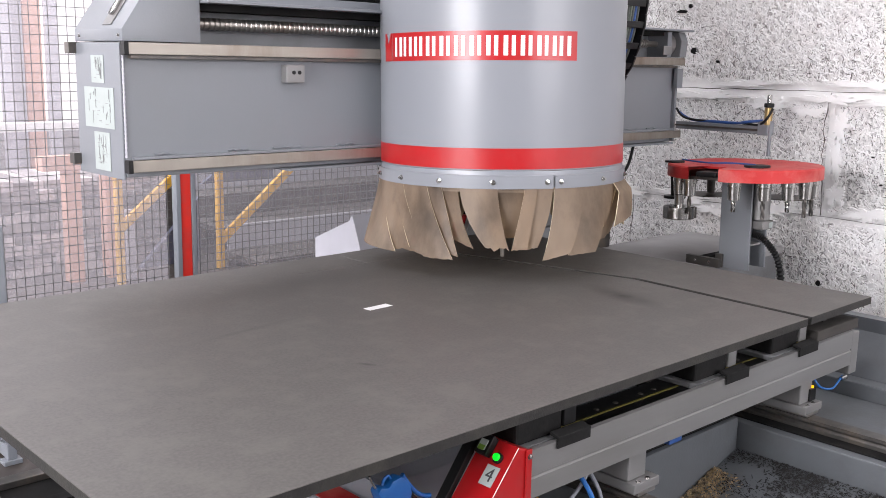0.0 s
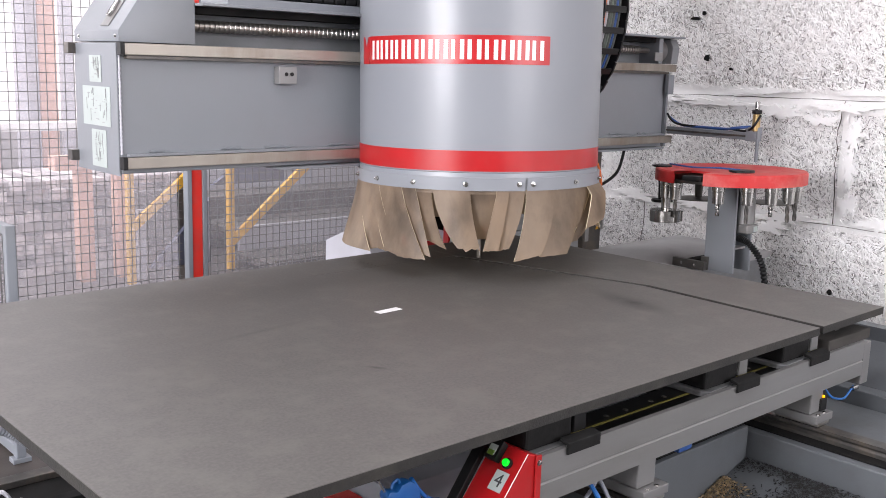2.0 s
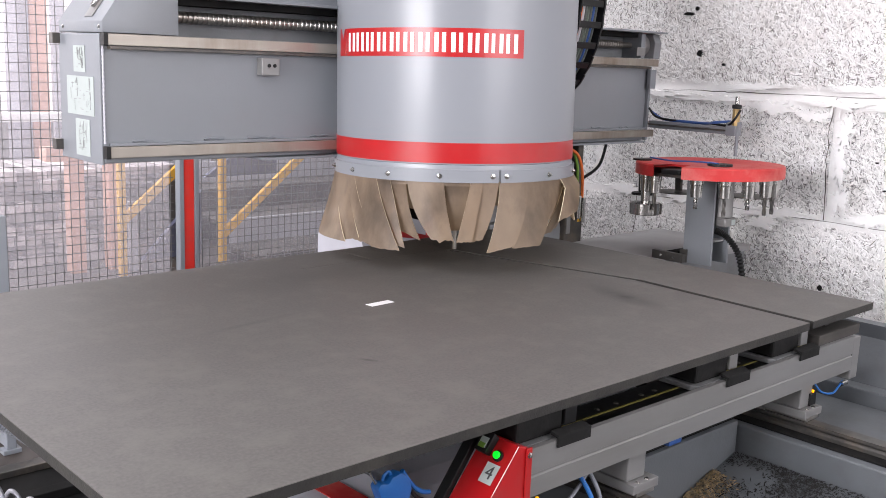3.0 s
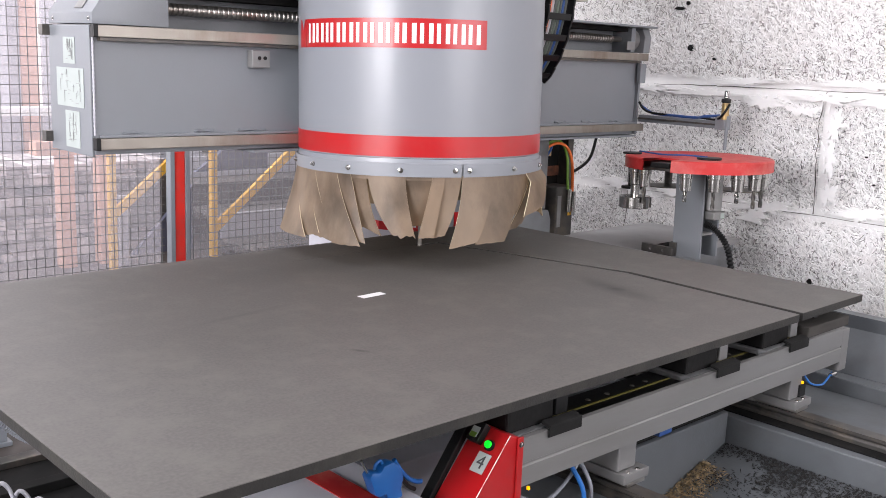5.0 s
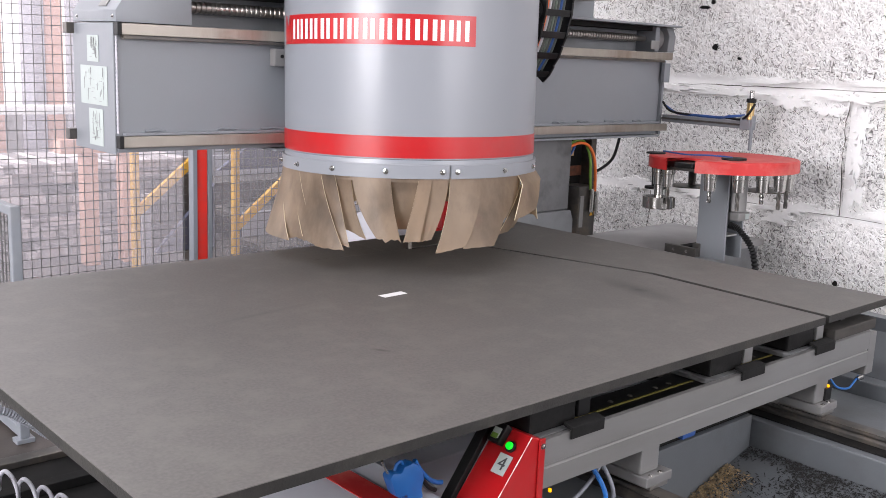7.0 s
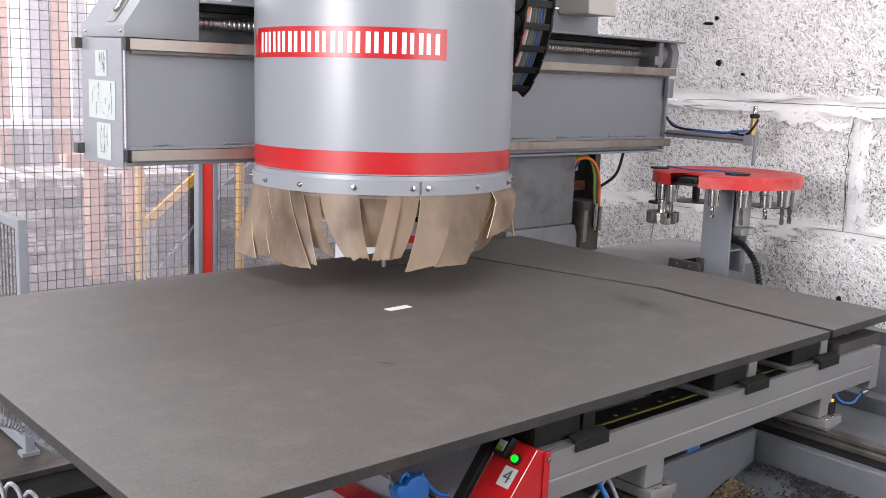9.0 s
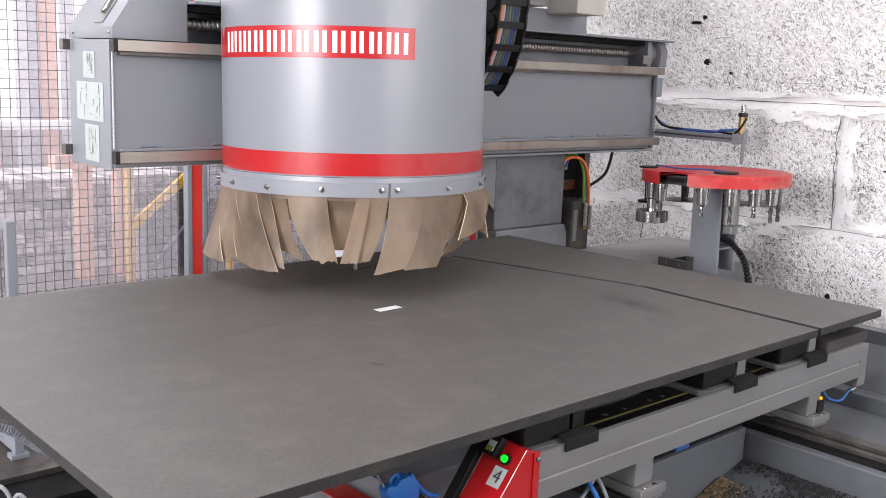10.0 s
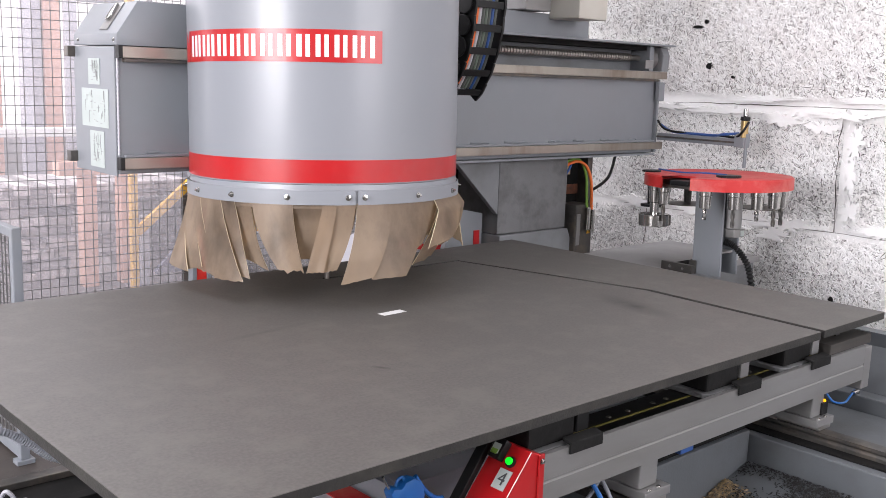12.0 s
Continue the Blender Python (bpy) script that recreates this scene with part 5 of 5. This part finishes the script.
for a in BOLTS:
    bm = lathe([(0.0001, 0), (0.0095, 0), (0.0095, 0.002), (0.007, 0.0025), (0.007, 0.007), (0.004, 0.0075), (0.004, 0.013), (0.0001, 0.0135)], 10)
    bmesh.ops.transform(bm, matrix=Matrix.Translation((HX, HY, 1.294)) @ pose(0, 0, 0, 0, 0, a) @ pose(HR + 0.0095, 0, 0, 0, 90, 0), verts=bm.verts)
    put("bolt", bm, BRIGHT, head, "bright ring bolt", 40)


def curved(a0, a1, z0, z1, r0, r1, seg=None):
    """A block bent round the hood, between two angles."""
    n = seg or max(1, int(abs(a1 - a0) / 2))
    bm = bmesh.new()
    rows = []
    for i in range(n + 1):
        a = radians(a0 + (a1 - a0) * i / n)
        c, s = math.cos(a), math.sin(a)
        rows.append([bm.verts.new((HX + r * c, HY + r * s, z)) for r, z in ((r0, z0), (r1, z0), (r1, z1), (r0, z1))])
    for p, q2 in zip(rows, rows[1:]):
        for k in range(4):
            bm.faces.new((p[k], p[(k + 1) % 4], q2[(k + 1) % 4], q2[k]))
    bm.faces.new(rows[0])
    bm.faces.new(rows[-1][::-1])
    bmesh.ops.recalc_face_normals(bm, faces=bm.faces)
    return bm


# nameplate: the maker's name and mark are drawn as plain shapes
PA0, PA1, PZ0, PZ1 = -202.0, -103.0, 1.713, 1.8125
put("nameplate", curved(PA0 + 8.2, PA1, PZ0, PZ1, HR, HR + 0.0016), RED, head, "red nameplate strip with white bars")
put("nameplate_mark", curved(PA0, PA0 + 7.6, PZ0, PZ1, HR, HR + 0.0016), RED, head, "red square mark with a pale notch")
bm = bmesh.new()
rr = HR + 0.0024
tri = [(PA0 + 2.4, PZ1), (PA0 + 6.4, PZ1), (PA0 + 4.4, PZ1 - 0.036)]
tv = [bm.verts.new((HX + rr * math.cos(radians(a)), HY + rr * math.sin(radians(a)), z)) for a, z in tri]
tb = [bm.verts.new((HX + HR * math.cos(radians(a)), HY + HR * math.sin(radians(a)), z)) for a, z in tri]
bm.faces.new(tv)
bm.faces.new(tb[::-1])
for i in range(3):
    bm.faces.new((tv[i], tb[i], tb[(i + 1) % 3], tv[(i + 1) % 3]))
bmesh.ops.recalc_face_normals(bm, faces=bm.faces)
put("mark_notch", bm, HOOD, head)
wide = (1.0, 0.95, 0.38, 1.0, 1.0, 0.95, 1.0, 1.0, 1.05, 1.0, 1.0, 0.95, 1.0)
a = PA0 + 11.0
unit = (PA1 - 2.6 - a) / (sum(wide) + 0.16 * (len(wide) - 1))
for w in wide:
    step = unit * w
    if w < 0.5:
        put("name_bar", curved(a + step * 0.12, a + step * 0.80, PZ0 + 0.016, PZ1 - 0.016, HR + 0.001, HR + 0.0026), WHITE, head, "white bar")
    else:
        put("name_bar", curved(a, a + step * 0.27, PZ0 + 0.016, PZ1 - 0.016, HR + 0.001, HR + 0.0026), WHITE, head, "white bar")
        put("name_bar", curved(a + step * 0.62, a + step * 0.92, PZ0 + 0.016, PZ1 - 0.016, HR + 0.001, HR + 0.0026), WHITE, head, "white bar")
    a += step + unit * 0.16


# flaps: curved strips of yellowed plastic
FACE = -136.3


def flap(top, low, length, flare, inset, tip, seed, sides=1.5, ragged=0.002):
    """A strip from the ring between two angles down to two other angles; tip: how far its lower corners differ."""
    rng = random.Random(seed)
    nu, nv = 8, 12
    bm = bmesh.new()
    lay = []
    curl, ph, wav = rng.uniform(-0.005, 0.009), rng.uniform(0, 6), rng.uniform(0.0008, 0.0026)
    nib = [rng.uniform(-1, 1) * ragged for _ in range(nu + 1)]
    for side in (0, 1):
        g = []
        for j in range(nv + 1):
            t = j / nv
            row = []
            bend = t ** sides
            for i in range(nu + 1):
                s = i / nu
                ang = radians(FACE + (top[0] + (top[1] - top[0]) * s) * (1 - bend) + (low[0] + (low[1] - low[0]) * s) * bend)
                r = HR + 0.007 - inset * min(1, t * 4) + flare * t ** 1.3 + curl * math.sin(t * 3.1) * math.sin(s * 3.1) + wav * math.sin(s * 7 + ph) * t
                r -= 0.0030 * side
                z = 1.275 - length * t + t ** 3 * (tip * (s - 0.5) + nib[i])
                row.append(bm.verts.new((HX + r * math.cos(ang), HY + r * math.sin(ang), z)))
            g.append(row)
        lay.append(g)
    for side, g in enumerate(lay):
        for j in range(nv):
            for i in range(nu):
                q4 = (g[j][i], g[j][i + 1], g[j + 1][i + 1], g[j + 1][i])
                bm.faces.new(q4 if side == 0 else q4[::-1])
    A, B = lay
    rim = [(0, i) for i in range(nu)] + [(j, nu) for j in range(nv)] + [(nv, i) for i in range(nu, 0, -1)] + [(j, 0) for j in range(nv, 0, -1)]
    for k in range(len(rim)):
        p, q3 = rim[k], rim[(k + 1) % len(rim)]
        bm.faces.new((A[q3[0]][q3[1]], A[p[0]][p[1]], B[p[0]][p[1]], B[q3[0]][q3[1]])).material_index = 1
    bmesh.ops.recalc_face_normals(bm, faces=bm.faces)
    put("flap", bm, [FLAP, FLAP_EDGE], head, "", 50)


# angles at the ring and at the lower edge, length, flare, inset, slant of the tip, seed, bend of the sides, ragged tip
FLAPS = (
    ((-104, -84), (-96, -76), 0.235, 0.05, 0.0, 0.0, 15, 1.5, 0.0), ((-90, -66), (-77, -44), 0.246, 0.066, -0.002, 0.004, 1, 1.3, 0.0), ((-73, -52), (-50, -38), 0.236, 0.048, 0.0, 0.024, 2, 1.3, 0.0),
    ((-62, -48), (-43, -29), 0.240, 0.040, -0.003, -0.026, 12, 1.2, 0.006), ((-51.4, -33.4), (-31, -18.2), 0.252, 0.046, -0.002, -0.002, 3, 1.15, 0.002),
    ((-35, -26), (-26, -17), 0.235, 0.030, 0.004, -0.02, 16, 1.1, 0.0), ((-33.6, -18.2), (-25, -11.4), 0.200, -0.004, 0.010, -0.040, 4, 2.4, 0.002), ((-17.3, -1.0), (-5.7, 3.8), 0.213, 0.030, 0.0, 0.0, 5, 1.6, 0.007),
    ((-2, 16), (-2, 11), 0.182, -0.022, 0.014, 0.003, 6, 1.5, 0.0), ((10.5, 15.8), (4.6, 10.8), 0.212, 0.032, -0.004, 0.004, 7, 1.1, 0.003), ((15.2, 22.7), (9.2, 15.4), 0.211, 0.026, 0.002, 0.008, 13, 1.7, 0.003),
    ((23.3, 37.7), (16.6, 27.9), 0.240, 0.050, -0.002, 0.020, 8, 1.7, 0.001), ((37.2, 54.3), (27.5, 41.0), 0.236, 0.046, 0.0, 0.004, 9, 1.6, 0.001), ((53.4, 63), (46, 51), 0.150, 0.022, 0.002, 0.025, 10, 1.4, 0.004),
    ((60.4, 80), (49.5, 64), 0.135, 0.036, -0.028, 0.03, 11, 1.2, 0.003), ((68, 84), (50, 62), 0.205, -0.010, 0.006, 0.02, 17, 1.4, 0.003), ((78, 98), (62, 78), 0.150, -0.02, -0.030, 0.02, 14, 1.4, 0.002))
for spec in FLAPS:
    flap(*spec)
for k in range(8):
    c = 108 + 19 * k
    flap((c - 10, c + 10), (c - 9 + 3 * (k % 3), c + 8 + 2 * (k % 2)), 0.20 + 0.012 * (k % 3), 0.03, 0.004 * (k % 2), 0.01, 20 + k)
put("flap_band", lathe([(HR + 0.0050, 1.272), (HR + 0.0052, 1.258), (HR + 0.0038, 1.258), (HR + 0.0036, 1.272)], 72, at=(HX, HY, 0)), FLAP, head, "", 40)
# spindle inside the hood
put("spindle", lathe([(0.0001, 1.16), (0.05, 1.16), (0.06, 1.20), (0.11, 1.24), (0.13, 1.32), (0.13, 1.9), (0.0001, 1.9)], 32, at=(HX, HY - 0.01, 0)), DARK_STEEL, head, "dark spindle inside the hood", 40)
put("cutter", rod(0.0085, ZB - 0.03, 1.16, at=(HX, GROOVE_Y, 0), seg=14), STEEL, head, "slim milling cutter")
# carriage that runs on the gantry behind the hood
put("carriage", box(HX - 0.30, HX + 0.30, HY + HR - 0.12, BEAM_Y - 0.004 - 0.002, 1.40, 2.60, 0.006), GREY, head)

# hanging cable chain at the hood's side; its open side shows the cables
CHX, CHY = HX + 0.742, HY - 0.03
LINK = [(-0.052, -0.046), (0.034, -0.052), (0.046, 0), (0.034, 0.052), (-0.052, 0.046), (-0.058, 0)]
chain = [(0.0, 2.58 - 0.086 * i, 0) for i in range(7)] + [(0.003, 1.979, 4), (0.014, 1.894, 11), (0.036, 1.812, 20), (0.070, 1.734, 31), (0.116, 1.664, 42)]
for dy, z, ang in chain:
    here = pose(CHX - HX, CHY - HY + dy, z - ZB, ang, 0, 0)
    for x in (-0.086, 0.074):
        bm = prism(LINK, "x", x, x + 0.012, 0.003)
        ob = put("chain_link", bm, BLACK, head, "black cable-chain side plate")
        ob.matrix_local = here
    ob = put("chain_disc", rod(0.042, -0.096, -0.087, axis="x", seg=20, chamfer=0.002), BLACK, head)
    ob.matrix_local = here
    ob = put("chain_bar", box(-0.074, 0.074, -0.052, -0.044, -0.014, 0.014, 0.002), BLACK, head)
    ob.matrix_local = here
for k, m in enumerate((ORANGE, ORANGE, PALE, CABLE_GREY, GREEN_GREY, CABLE_GREY, CABLE_BLUE, CABLE_GREY)):
    x = CHX - 0.060 + k * 0.017
    put("cable", tube([(x, CHY - 0.020, 2.62), (x, CHY - 0.020, 2.2), (x, CHY - 0.019, 2.0), (x, CHY - 0.004, 1.89), (x, CHY + 0.018, 1.81), (x, CHY + 0.052, 1.73), (x, CHY + 0.105, 1.65)], 0.0082, 8), m, head, smooth=60)
put("chain_back", box(CHX - 0.074, CHX + 0.074, CHY + 0.006, CHY + 0.012, 1.98, 2.62), BLACK, head)


# ---- travel ----
# the strip of board still standing in the line of the groove, ahead of the cutter
rest = thing("uncut_strip", "anthracite strip of board still standing ahead of the cutter", "board", (2.03, GROOVE_Y, ZB - 0.025))
bm = box(0.95, 2.026, GROOVE_Y - CUT - 0.0002, GROOVE_Y + CUT + 0.0002, ZB - 0.0246, ZB - 0.0003)
put("strip", bm, BOARD, rest)

HEAD_X = ((0, 2.799), (0.5, 2.783), (1, 2.766), (1.5, 2.750), (2, 2.738), (2.5, 2.725), (3, 2.711), (3.3, 2.700), (5, 2.574), (5.5, 2.526), (6, 2.482), (6.5, 2.447), (7, 2.411),
          (9, 2.256), (9.5, 2.212), (10, 2.170), (10.5, 2.128), (11, 2.090), (11.5, 2.052), (12, 2.022))
GANTRY_Y = ((0, -0.209), (0.5, -0.174), (1, -0.145), (1.5, -0.111), (2, -0.075), (2.5, -0.038), (3, -0.007), (3.3, 0.0), (4.8, 0.0), (12, 0.0))


def travel(t):
    for (a, va), (b, vb) in zip(GANTRY_Y, GANTRY_Y[1:]):
        if a <= t <= b:
            return va + (vb - va) * (t - a) / (b - a)
    return 0.0


def motions():
    for ob, lean in ((gantry, 0), (tc, LEAN), (pa, 0)):
        x, y, z = ob.location
        walk(ob, [(t, pose(x, y + dy, z, lean)) for t, dy in GANTRY_Y])
    walk(head, [(t, pose(x + 0.013, HY + travel(t), ZB, LEAN)) for t, x in HEAD_X])
    walk(rest, [(t, pose(x, GROOVE_Y, ZB - 0.025)) for t, x in HEAD_X])


motions()
